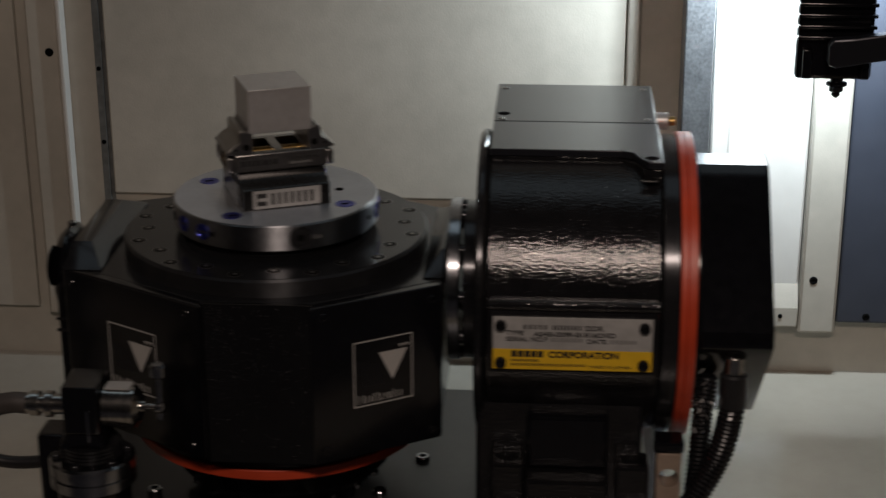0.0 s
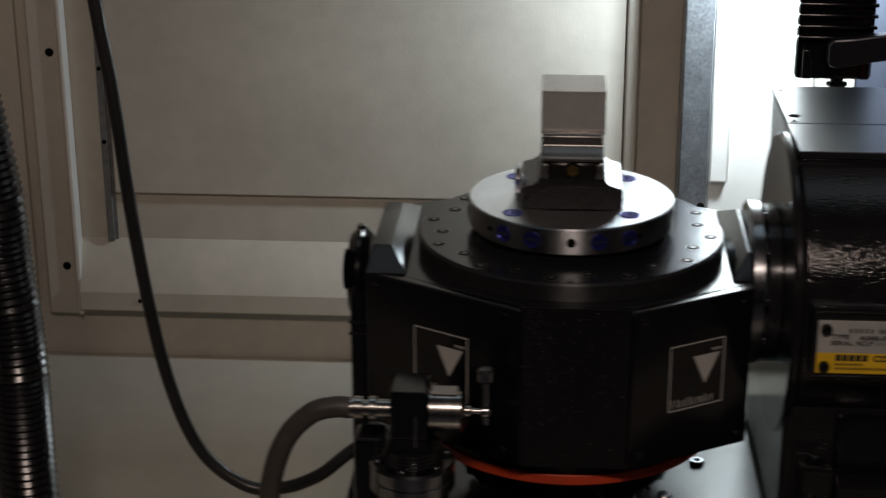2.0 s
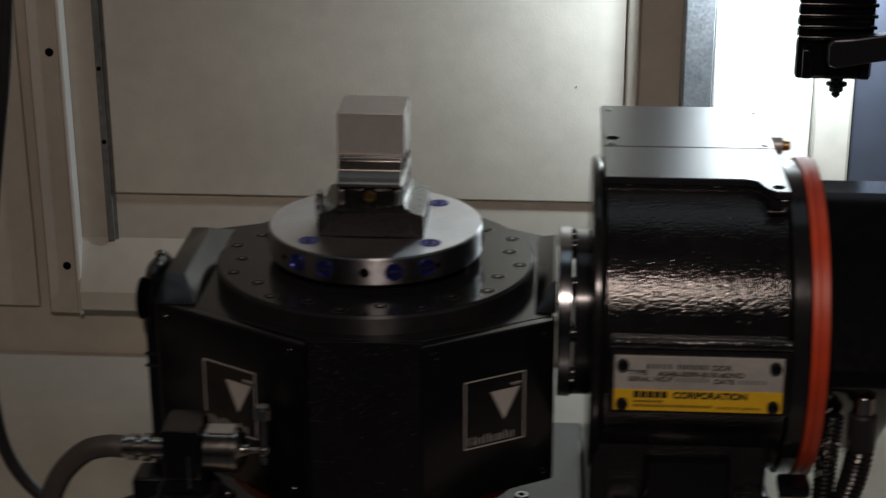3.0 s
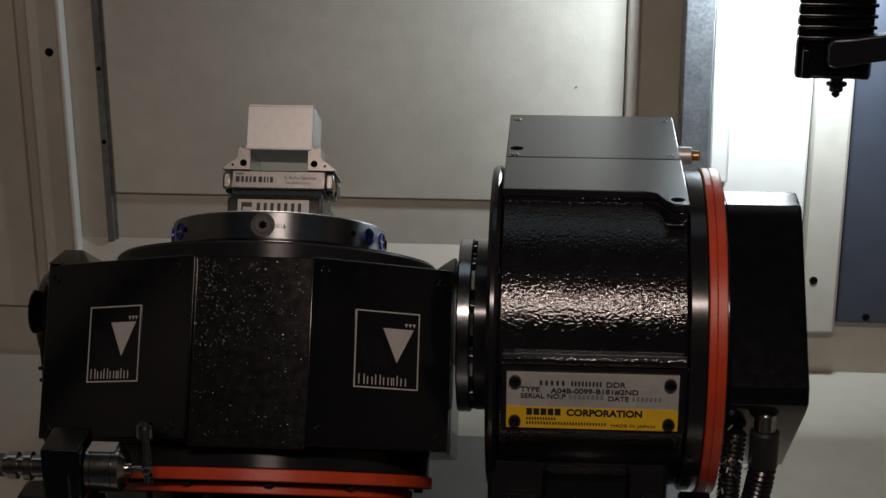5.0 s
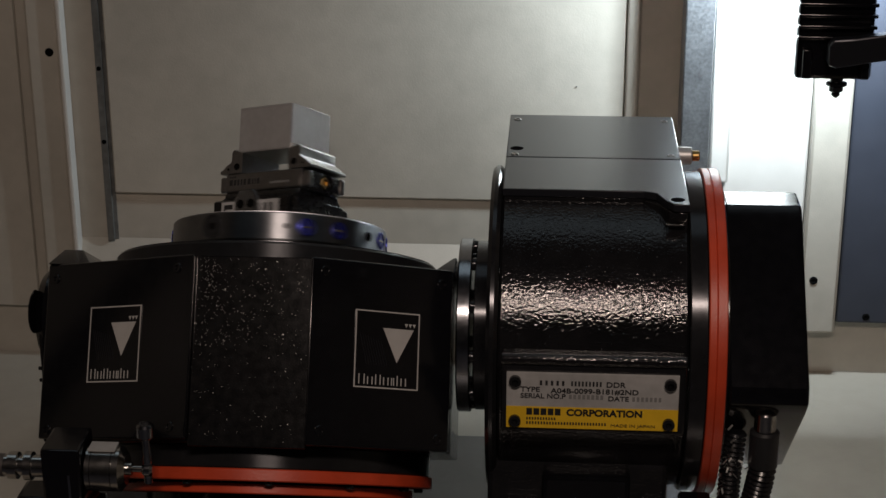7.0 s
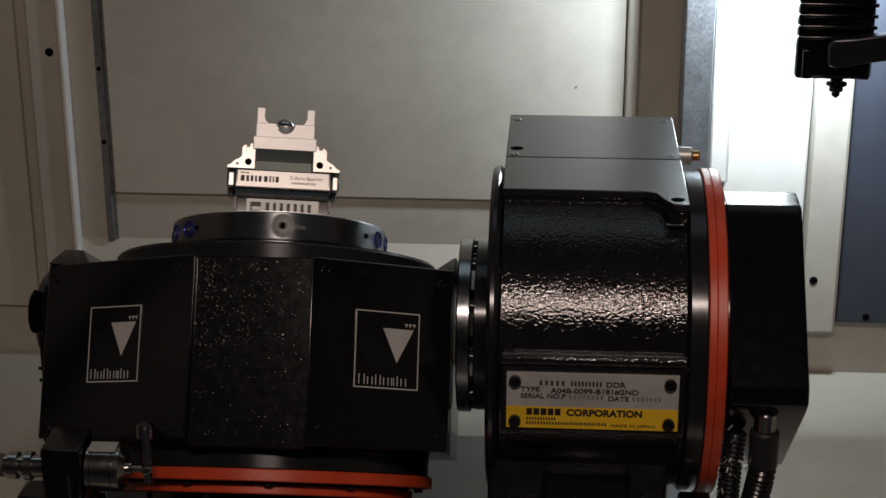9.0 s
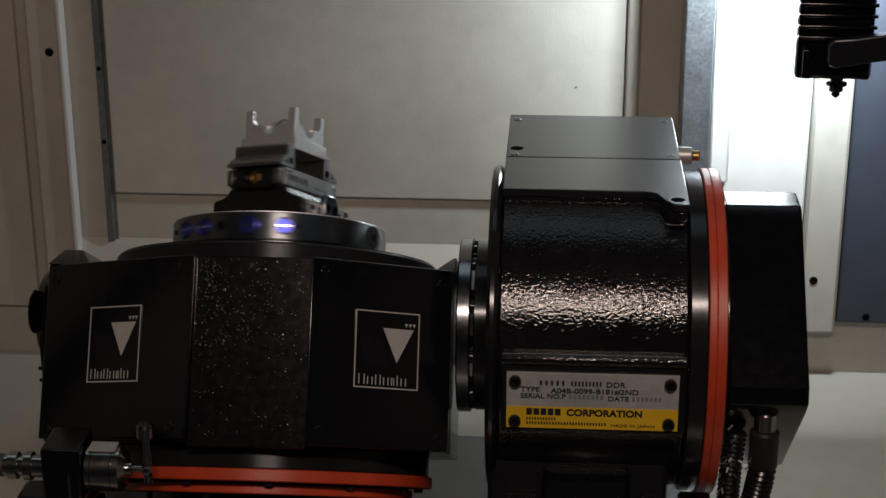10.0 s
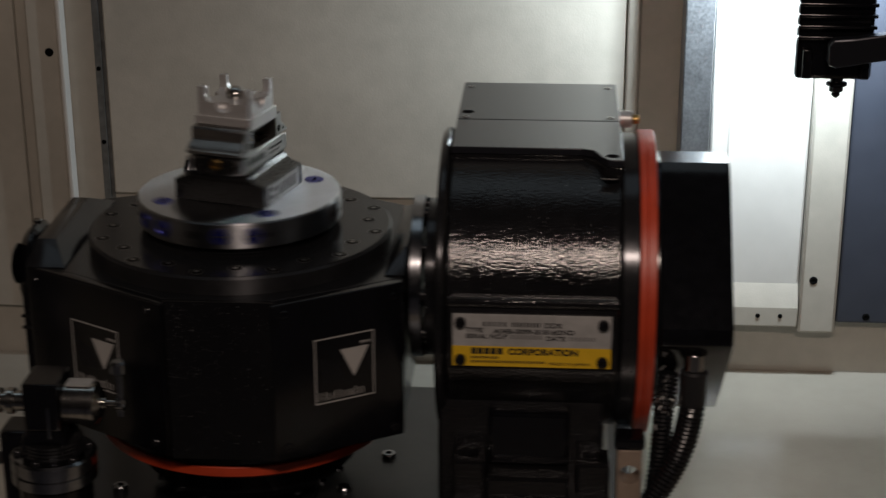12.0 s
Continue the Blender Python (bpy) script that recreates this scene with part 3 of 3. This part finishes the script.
for a in (90, 270):
    cap = part("cap_screw", lathe([(0.0098, -0.0005), (0.0098, 0.0005), (0.0088, 0.0005), (0.0084, -0.0001), (0.0070, -0.0001), (0.0066, 0.0004), (0.0034, 0.0004)], 28, round_side(a)), CABLE, plate, "dark socket screw")
    part("socket", lathe([(0.0034, 0.0), (0.0034, 0.0006), (0.0020, 0.0005)], 6, round_side(a)), HOLE, cap)
lettering("serial_mark", "0016", 0.0048, pose(0.009, -0.0906, -0.0140, 90), DIM, plate)
part("hole", lathe([(0.004, 0.0), (0.004, 0.0004), (0.003, 0.0002)], 16, Matrix.Translation((0.056, -0.01, 0))), HOLE, plate)

vise = thing("vise", "steel centring vise with stepped jaws clamped on the round plate", "vise")
half = [(0.0440, 0.0), (0.0440, 0.0180), (0.0418, 0.0195), (0.0345, 0.0215), (0.0300, 0.0245), (0.0276, 0.0290)]
part("base", prism(half + [(-y, z) for y, z in half[::-1]], -0.0388, 0.0388, "x", 0.0006), VISE_D, vise)
slope = [(0.0250, 0.0290), (0.0270, 0.0298), (0.0274, 0.0310), (0.0268, 0.0448), (0.0256, 0.0460)]
pockets = [box(*sorted((sx * 0.004, sx * 0.023)), -0.019, 0.019, 0.034, 0.06) for sx in (-1, 1)]
part("rail", carve(prism(slope + [(-y, z) for y, z in slope[::-1]], -0.0402, 0.0402, "x", 0.0006), pockets), VISE, vise)
part("screw_rod", disc(0.0055, -0.0395, 0.0395, 0.0, 16, Matrix.Translation((0, 0, 0.0385)) @ ALONG_X), BRASS, vise, "brass spindle rod")
for sx in (-1, 1):
    part("foot_block", box(*sorted((sx * 0.0390, sx * 0.0402)), -0.033, 0.033, 0.0006, 0.0210, 0.0004), VISE_D, vise)
    cap = part("end_cap", carve(box(*sorted((sx * 0.0404, sx * 0.0462)), -0.0200, 0.0200, 0.0275, 0.0450, 0.0025), [disc(0.0085, 0.0435, 0.06, 0, 24, Matrix.Translation((0, 0, 0.0370)) @ Matrix.Rotation(radians(90 * sx), 4, "Y"))]), VISE_D, vise)
    for sy in (-1, 1):
        part("cap_corner", box(*sorted((sx * 0.0404, sx * 0.0475)), *sorted((sy * 0.0203, sy * 0.0262)), 0.0300, 0.0440, 0.0018), VISE, vise)
    part("spindle", lathe([(0.0055, 0), (0.0055, 0.0012), (0.0048, 0.0018), (0.0030, 0.0018), (0.0030, 0.0004)], 6, Matrix.Translation((sx * 0.0437, 0, 0.0370)) @ Matrix.Rotation(radians(90 * sx), 4, "Y")), BRASS, vise, "dull brass spindle head")
    prof = [(0.0245, 0.0464), (0.0480, 0.0464), (0.0480, 0.0490), (0.0455, 0.0500), (0.0420, 0.0535), (0.0375, 0.0560), (0.0362, 0.0575), (0.0362, 0.0650), (0.0340, 0.0672), (0.0318, 0.0672), (0.0318, 0.0655), (0.0296, 0.0655), (0.0296, 0.0672), (0.0268, 0.0672), (0.0262, 0.0640), (0.0245, 0.0640)]
    jaw = part("jaw", prism([(sx * u, w) for u, w in prof], -0.0262, 0.0262, "y", 0.0004), VISE, vise, "stepped steel jaw")
    for sy in (-1, 1):
        part("jaw_screw", lathe([(0.0030, 0), (0.0030, 0.0003), (0.0023, 0.0001)], 14, Matrix.Translation((sx * 0.0303, sy * 0.0262, 0.0523)) @ Matrix.Rotation(radians(-90 * sy), 4, "X")), HOLE, jaw)
        part("pin", lathe([(0.0011, 0), (0.0011, 0.0003), (0.0006, 0.0001)], 10, Matrix.Translation((sx * 0.0395, sy * 0.0262, 0.0505)) @ Matrix.Rotation(radians(-90 * sy), 4, "X")), HOLE, jaw)
    for i in range(16):
        y = -0.0250 + i * 0.0033
        part("tooth", box(*sorted((sx * 0.0272, sx * 0.0290)), y - 0.0009, y + 0.0009, 0.0670, 0.0684), VISE, jaw)
lean = math.degrees(math.atan2(0.0006, 0.0138))
for sy in (-1, 1):
    spin = pose(0, 0, 0, 0, 0, 0 if sy < 0 else 180)
    tag = part("label_plate", box(-0.0300, 0.0300, -0.0445, -0.0440, 0.0012, 0.0176), PLATE, vise, "pale engraved label plate")
    part("mark", prism([(-0.0270, 0.0040), (-0.0180, 0.0040), (-0.0180, 0.0150), (-0.0270, 0.0150)], -0.0448, -0.0445, "y"), INK, tag)
    part("mark_notch", prism([(-0.0255, 0.0080), (-0.0180, 0.0080), (-0.0180, 0.0110), (-0.0255, 0.0110)], -0.0450, -0.0448, "y"), PLATE, tag)
    print_row(tag, -0.0140, 0.0042, 0.0105, [0.0030, 0.0026, 0.0028, 0.0028, 0.0028, 0.0028, 0.0028], 0.0030, -0.0448, INK)
    # print on the leaning side of the rail
    side_face = part("rail_face", box(-0.0385, 0.0385, -0.0003, 0.0, 0.0009, 0.0146), VISE, vise)
    print_row(side_face, -0.0360, 0.0052, 0.0050, [0.0034, 0.0024, 0.0022, 0.0018, 0.0026], 0.0013, -0.0006, INK)
    print_row(side_face, -0.0165, 0.0052, 0.0050, [0.0032, 0.0016, 0.0012, 0.0026], 0.0013, -0.0006, INK)
    print_row(side_face, -0.0360, 0.0118, 0.0014, [0.0012] * 4, 0.0006, -0.0006, INK)
    if sy < 0:
        side_text = lettering("type_text", "5-Achs-Spanner", 0.0044, pose(0.0055, -0.0004, 0.0082, 90), INK, side_face)
    print_row(side_face, 0.0070, 0.0042, 0.0020, [0.0011] * 11, 0.0008, -0.0006, DIM)
    for ob in (tag, *tag.children):
        ob.data.transform(spin)
    for ob in (side_face, *side_face.children):
        ob.data.transform(spin @ pose(0, -0.0275, 0.0302, -lean))
stop = part("stop_bracket", prism([(-0.012, 0.006), (-0.006, 0.001), (0.006, 0.001), (0.012, 0.006), (0.012, 0.018), (0.007, 0.026), (-0.007, 0.026), (-0.012, 0.018)], 0.0449, 0.0500, "y", 0.001), STEEL, vise, "small steel stop with two holes")
for x in (-0.0055, 0.0055):
    part("hole", lathe([(0.0038, 0.0), (0.0038, 0.0003), (0.0030, 0.0001)], 16, Matrix.Translation((x, 0.0500, 0.0140)) @ ALONG_Y), HOLE, stop)

# finished part
B = 0.0650
work = thing("milled_part", "milled aluminium part with four corner posts and a central dome", "workpiece")
part("slab", box(-0.0247, 0.0247, -0.0247, 0.0247, B - 0.001, B + 0.0090, 0.0004), ALU, work)
cut = [ball(0.0076, Matrix.Translation((sx * 0.0245, sy * 0.0245, B + 0.0195))) for sx, sy in ((1, 0), (-1, 0), (0, 1), (0, -1))]
part("body", carve(box(-0.0226, 0.0226, -0.0226, 0.0226, B + 0.0090, B + 0.0200), cut), ALU, work)
for sx in (-1, 1):
    for sy in (-1, 1):
        prof = [(0.0226, 0.0200), (0.0226, 0.0325), (0.0166, 0.0325), (0.0164, 0.0245), (0.0155, 0.0222), (0.0138, 0.0206), (0.0120, 0.0200)]
        a = prism([(sx * u, B + w) for u, w in prof], *sorted((sy * 0.0226, sy * 0.0166)), "y", 0.0003)
        part("post", a, ALU, work)
        part("fillet", prism([(sy * u, B + w) for u, w in ((0.0166, 0.0200), (0.0166, 0.0250), (0.0156, 0.0224), (0.0140, 0.0207), (0.0122, 0.0200))], *sorted((sx * 0.0226, sx * 0.0166)), "x"), ALU, work)
part("dome", ball(0.0078, Matrix.Translation((0, 0, B + 0.0215)), 32, 18), CHROME, work, "polished dome")

for ob in work.children:
    ob.data.transform(Matrix.Translation((0, 0, B)) @ Matrix.Diagonal((1.085, 1.085, 1.09, 1)) @ Matrix.Translation((0, 0, -B)))

# raw stock round the part, cut away later
shell = thing("stock_shell", "raw aluminium stock shell round the finished part", "workpiece")
WX, WY, T0, T1 = 0.0277, 0.0277, B - 0.0002, B + 0.0382
part("top_face", box(-WX, WX, -WY, WY, B + 0.0362, T1, 0.0004), ALU, shell)
for sx in (-1, 1):
    part("side_face", box(*sorted((sx * 0.0272, sx * WX)), -WY, WY, T0, B + 0.0362), ALU, shell)
    part("side_face", box(-0.0272, 0.0272, *sorted((sx * 0.0272, sx * WY)), T0, B + 0.0362), ALU, shell)

# ---- coolant valve in front of the cradle ----
valve = thing("coolant_valve", "black and steel valve on a flanged post with a lever", "valve")
VX, VY = -0.374, 1.250
part("post", disc(0.030, BASE, 0.921, 0.002, 40, Matrix.Translation((VX, VY, 0))), BLACK, valve)
part("flange", lathe([(0.031, 0.914), (0.0352, 0.916), (0.0352, 0.9245), (0.0335, 0.9255), (0.0335, 0.9275), (0.0352, 0.9285), (0.0352, 0.9370), (0.033, 0.939), (0.020, 0.939), (0.020, 0.941)], 48, Matrix.Translation((VX, VY, 0.007))), STEEL, valve, "stacked steel flange")
for i in range(6):
    a = math.pi * (i + 0.3) / 3
    socket_screw("bolt", valve, Matrix.Translation((VX + 0.029 * math.cos(a), VY + 0.029 * math.sin(a), 0.946)), 0.0042, BLACKM)
part("knurled_nut", lathe([(0.0245 + 0.0008 * (k % 2), 0.939 + 0.0016 * k) for k in range(9)], 40, Matrix.Translation((VX, VY, 0.007))), BLACKM, valve)
part("neck", prism([(-0.394, 0.930), (-0.352, 0.930), (-0.357, 0.960), (-0.360, 0.975), (-0.390, 0.975), (-0.397, 0.955)], VY - 0.018, VY + 0.018, "y", 0.004), BLACK, valve)
part("block", box(-0.390, -0.3605, VY - 0.020, VY + 0.020, 0.972, 1.014, 0.002), BLACK, valve)
part("block_groove", box(-0.3705, -0.3685, VY - 0.0208, VY - 0.0198, 0.966, 0.994, 0.0003), STEEL, valve)
along = Matrix.Translation((0, VY, 0.990)) @ ALONG_X
cyl = part("cylinder", lathe([(0.0155, -0.360), (0.0175, -0.359), (0.0175, -0.334), (0.0120, -0.3300), (0.0050, -0.3298), (0.0050, -0.3265), (0.0026, -0.3260), (0.0026, -0.318)], 48, along), CHROME, valve, "bright steel cylinder")
part("cylinder_label", box(-0.3575, -0.337, VY - 0.007, VY + 0.007, 1.0072, 1.0085), PLATE, cyl)
lever = part("lever", disc(0.0032, 0.978, 1.022, 0.001, 16, Matrix.Translation((-0.3145, VY, 0))), STEEL, valve, "steel lever pin")
part("knob", disc(0.0068, 1.016, 1.028, 0.002, 20, Matrix.Translation((-0.3145, VY, 0))), STEEL, lever)
part("eye", disc(0.0058, -0.3185, -0.3105, 0.002, 20, along), STEEL, lever)
for x in (-0.3555, -0.3400):
    part("cylinder_band", disc(0.01765, x, x + 0.0007, 0.0, 48, along), BLACKM, cyl)
fitting = part("fitting", lathe([(0.0085, -0.432), (0.0085, -0.421), (0.0105, -0.4205), (0.0105, -0.4135), (0.0075, -0.413), (0.0075, -0.4085), (0.0110, -0.408), (0.0110, -0.4025), (0.0085, -0.402), (0.0085, -0.3895)], 20, along), CHROME, valve, "bright steel hose fitting")
part("side_block", box(-0.424, -0.399, VY + 0.012, VY + 0.045, 0.862, 0.955, 0.004), BLACK, valve)
part("base_block", box(-0.440, -0.340, VY - 0.030, VY + 0.050, BASE, 0.860, 0.004), BLACK, valve)

hose = tagged(link("air_hose", tube([(-0.424, 1.25, 0.990), (-0.438, 1.25, 0.990), (-0.456, 1.25, 0.984), (-0.476, 1.25, 0.963), (-0.489, 1.25, 0.930), (-0.495, 1.25, 0.885), (-0.492, 1.25, 0.830), (-0.48, 1.26, 0.806)], 0.0088, 20, 10), RUBBER), "grey brown rubber hose arching from the valve fitting", "hose")
cable = tagged(link("black_cable", tube([(-0.673, 1.45, 1.60), (-0.671, 1.45, 1.45), (-0.669, 1.45, 1.351), (-0.665, 1.45, 1.277), (-0.655, 1.45, 1.196), (-0.643, 1.45, 1.058), (-0.624, 1.45, 0.929), (-0.596, 1.45, 0.847), (-0.554, 1.45, 0.808), (-0.516, 1.45, 0.806), (-0.482, 1.45, 0.820), (-0.458, 1.45, 0.840), (-0.435, 1.452, 0.858), (-0.415, 1.455, 0.868)], 0.0062, 18, 10), CABLE), "black cable hanging in a long loop to the table", "cable")
conduit = tagged(link("corrugated_conduit", tube([(-0.784, 1.30, 1.400), (-0.754, 1.30, 1.310), (-0.743, 1.30, 1.274), (-0.733, 1.30, 1.235), (-0.721, 1.30, 1.147), (-0.719, 1.30, 1.096), (-0.715, 1.30, 1.050), (-0.713, 1.30, 0.988), (-0.714, 1.30, 0.871), (-0.710, 1.30, 0.700)], 0.0235, 20, 10, 0.0025, 0.0062), CONDUIT), "thick black corrugated conduit rising from the table", "conduit")

# ---- work light ----
lamp = thing("work_light", "black finned work light on a dark bracket arm", "lamp")
head = part("head", box(0.2622, 0.3452, 1.860, 1.895, 1.1105, 1.350, 0.005), BLACK, lamp)
for i in range(13):
    z = 1.1570 + i * 0.0122
    part("fin", box(0.2615, 0.3460, 1.8505, 1.8596, z, z + 0.0040, 0.0012), BLACK, head)
for x in (0.2740, 0.3360):
    part("lens_clip", box(x - 0.0055, x + 0.0055, 1.852, 1.8596, 1.113, 1.146, 0.002), BLACK, head)
arm = part("arm", prism([(0.2920, 1.1360), (0.3000, 1.1330), (0.3400, 1.1400), (0.62, 1.182), (0.62, 1.212), (0.3200, 1.1660), (0.2960, 1.1640), (0.2915, 1.1570)], 1.822, 1.838, "y", 0.002), GREYT, lamp)
part("arm_pad", box(0.2935, 0.3060, 1.8384, 1.8594, 1.1300, 1.1550, 0.002), BLACK, arm)
part("arm_post", box(0.60, 0.64, 1.80, WALL - 0.0105, 1.165, 1.215, 0.004), BLACK, arm)
knob = part("knob", lathe([(0.0100, 1.1120), (0.0118, 1.1130), (0.0118, 1.1158), (0.0100, 1.1165), (0.0070, 1.1170), (0.0070, 1.1212)], 16, Matrix.Translation((0.3100, 1.872, -0.0107))), BLACK, lamp)
part("knob_tip", lathe([(0.0020, 1.0985), (0.0048, 1.1010), (0.0048, 1.1035), (0.0030, 1.1040), (0.0078, 1.1060), (0.0078, 1.1118)], 14, Matrix.Translation((0.3100, 1.872, -0.0107))), BLACKM, knob)


# ---- what moves ----
# seconds, table x, table y
SHIFT = [(0.0, 0.0, -0.001), (0.39, -0.0873, 0.0), (0.42, -0.0912, 0.0), (0.46, -0.0912, 0.0), (0.5, -0.0844, 0.0), (1.0, 0.0313, 0.0055), (1.5, 0.1473, 0.006), (2.0, 0.2641, 0.0068), (2.09, 0.2832, 0.0068), (2.12, 0.2862, 0.0055), (2.16, 0.2860, 0.003),
         (2.23, 0.2770, -0.001), (2.5, 0.2140, -0.0231), (3.0, 0.0972, -0.0727), (3.34, 0.0185, -0.1060), (3.42, 0.0146, -0.1084), (11.03, 0.0146, -0.1084), (11.1, 0.0065, -0.1000),
         (11.5, -0.0608, -0.0351), (11.62, -0.0850, -0.0150), (11.7, -0.0895, -0.002), (11.77, -0.0850, 0.003), (12.0, -0.0333, 0.003)]
TILT_KEYS = [(0.0, 0.0), (3.40, 0.0), (3.44, -4.0), (3.50, -19.0), (3.56, -28.6), (3.6, -29.3), (5.31, -29.3), (5.39, -43.6), (5.91, -43.6), (5.99, -29.3), (11.10, -29.3), (11.15, -26.0), (11.3, -18.5), (11.4, -12.5),
             (11.5, -8.5), (11.6, -5.0), (11.7, -2.5), (11.8, 0.0), (12.0, 0.0)]
SPIN_KEYS = [(0.0, 22.0), (0.1, 16.0), (0.2, 10.0), (0.3, 4.0), (0.4, 0.0), (0.5, 0.0), (0.6, 25.0), (0.7, 57.0), (0.78, 88.0), (0.85, 90.0), (3.45, 90.0), (3.5, 88.0), (3.6, 84.0), (3.7, 62.0), (3.95, 0.0), (5.35, 0.0),
             (5.5, -3.0), (5.6, -32.0), (5.7, -38.0), (5.8, -13.0), (5.9, -2.0), (6.0, 0.0), (6.1, -8.0), (6.2, -38.0), (6.3, -36.0), (6.4, -3.0), (6.5, 24.0), (6.6, 50.0), (6.7, 76.0), (6.8, 101.0), (6.9, 127.0),
             (7.0, 152.0), (7.1, 178.0), (7.2, 200.0), (8.8, 393.0), (8.9, 383.0), (9.0, 370.0), (9.1, 360.0), (9.2, 322.0), (9.3, 297.0), (9.4, 270.0), (9.5, 221.0), (9.6, 205.0), (9.7, 181.0), (9.8, 189.0), (9.9, 218.0),
             (10.0, 247.0), (10.1, 279.0), (10.2, 314.0), (10.3, 345.0), (10.4, 363.0), (10.5, 328.0), (10.6, 303.0), (10.7, 271.0), (10.8, 236.0), (10.9, 213.0), (11.0, 181.0), (11.1, 190.0), (11.2, 214.0), (11.3, 250.0),
             (11.4, 280.0), (11.5, 318.0), (11.6, 338.0), (11.7, 363.0), (11.8, 374.0), (11.9, 398.0), (12.0, 434.0)]
# seconds, lift over the vise, way back, fall to the tray
SHELL_AWAY = [(0.0, 0.0), (7.85, 0.0), (8.25, 1.0), (12.0, 1.0)]


def keyed(keys, t):
    for a, b in zip(keys, keys[1:]):
        if t <= b[0] + 1e-9:
            k = (t - a[0]) / (b[0] - a[0])
            return [u + (v - u) * k for u, v in zip(a[1:], b[1:])]
    return list(keys[-1][1:])


def shift_at(t):
    x, y = keyed(SHIFT, t)
    return Matrix.Translation((x, y, 0))


def tilt_at(t):
    return shift_at(t) @ Matrix.Translation((0, AY, AZ)) @ Matrix.Rotation(radians(keyed(TILT_KEYS, t)[0]), 4, "X") @ Matrix.Translation((0, -AY, -AZ))


def spin_at(t):
    return tilt_at(t) @ Matrix.Translation((PX, AY, PZ)) @ Matrix.Rotation(radians(keyed(SPIN_KEYS, t)[0]), 4, "Z")


def shell_at(t):
    """The cut-away stock leaves the vise while the part is milled and drops into the chip tray behind the cradle."""
    k = keyed(SHELL_AWAY, t)[0]
    held = spin_at(min(t, 7.85))
    if k <= 0:
        return held
    rest = Matrix.Translation((-0.34, 1.80, 0.684 - B)) @ Matrix.Rotation(radians(240), 4, "Z")
    p, q = held.translation, rest.translation
    up = min(1.0, k / 0.35)
    place = Vector((p.x + (q.x - p.x) * k, p.y + (q.y - p.y) * k, p.z + 0.05 * math.sin(math.pi * up / 2) if k < 0.35 else (p.z + 0.05) + (q.z - p.z - 0.05) * ((k - 0.35) / 0.65) ** 2))
    return Matrix.Translation(place) @ held.to_quaternion().slerp(rest.to_quaternion(), k).to_matrix().to_4x4()


def swing_at(t):
    """The hanging cable is carried at its lower end and swings about it."""
    x, y = keyed(SHIFT, t)
    return Matrix.Translation((x - 0.46, 1.45 + y, 0.84)) @ Matrix.Rotation(radians(88 * (0.264 - x)), 4, "Y") @ Matrix.Translation((0.46, -1.45, -0.84))


def hang_at(t):
    """The thick conduit is carried at its foot while its upper end stays where it hangs."""
    x, y = keyed(SHIFT, t)
    return Matrix.Translation((x - 0.714, 1.30 + y, 0.75)) @ Matrix.Rotation(max(-0.05, min(0.03, (0.2641 - x) / 0.45)), 4, "Y") @ Matrix.Translation((0.714, -1.30, -0.75))


def motions():
    times = [i / FPS for i in range(0, 12 * FPS + 1)]
    for ob, way in ((bed, shift_at), (drive, shift_at), (tail, shift_at), (valve, shift_at), (hose, shift_at), (conduit, hang_at), (cable, swing_at), (cradle, tilt_at),
                    (plate, spin_at), (vise, spin_at), (work, spin_at), (shell, shell_at)):
        walk(ob, [(t, way(t)) for t in times])


motions()
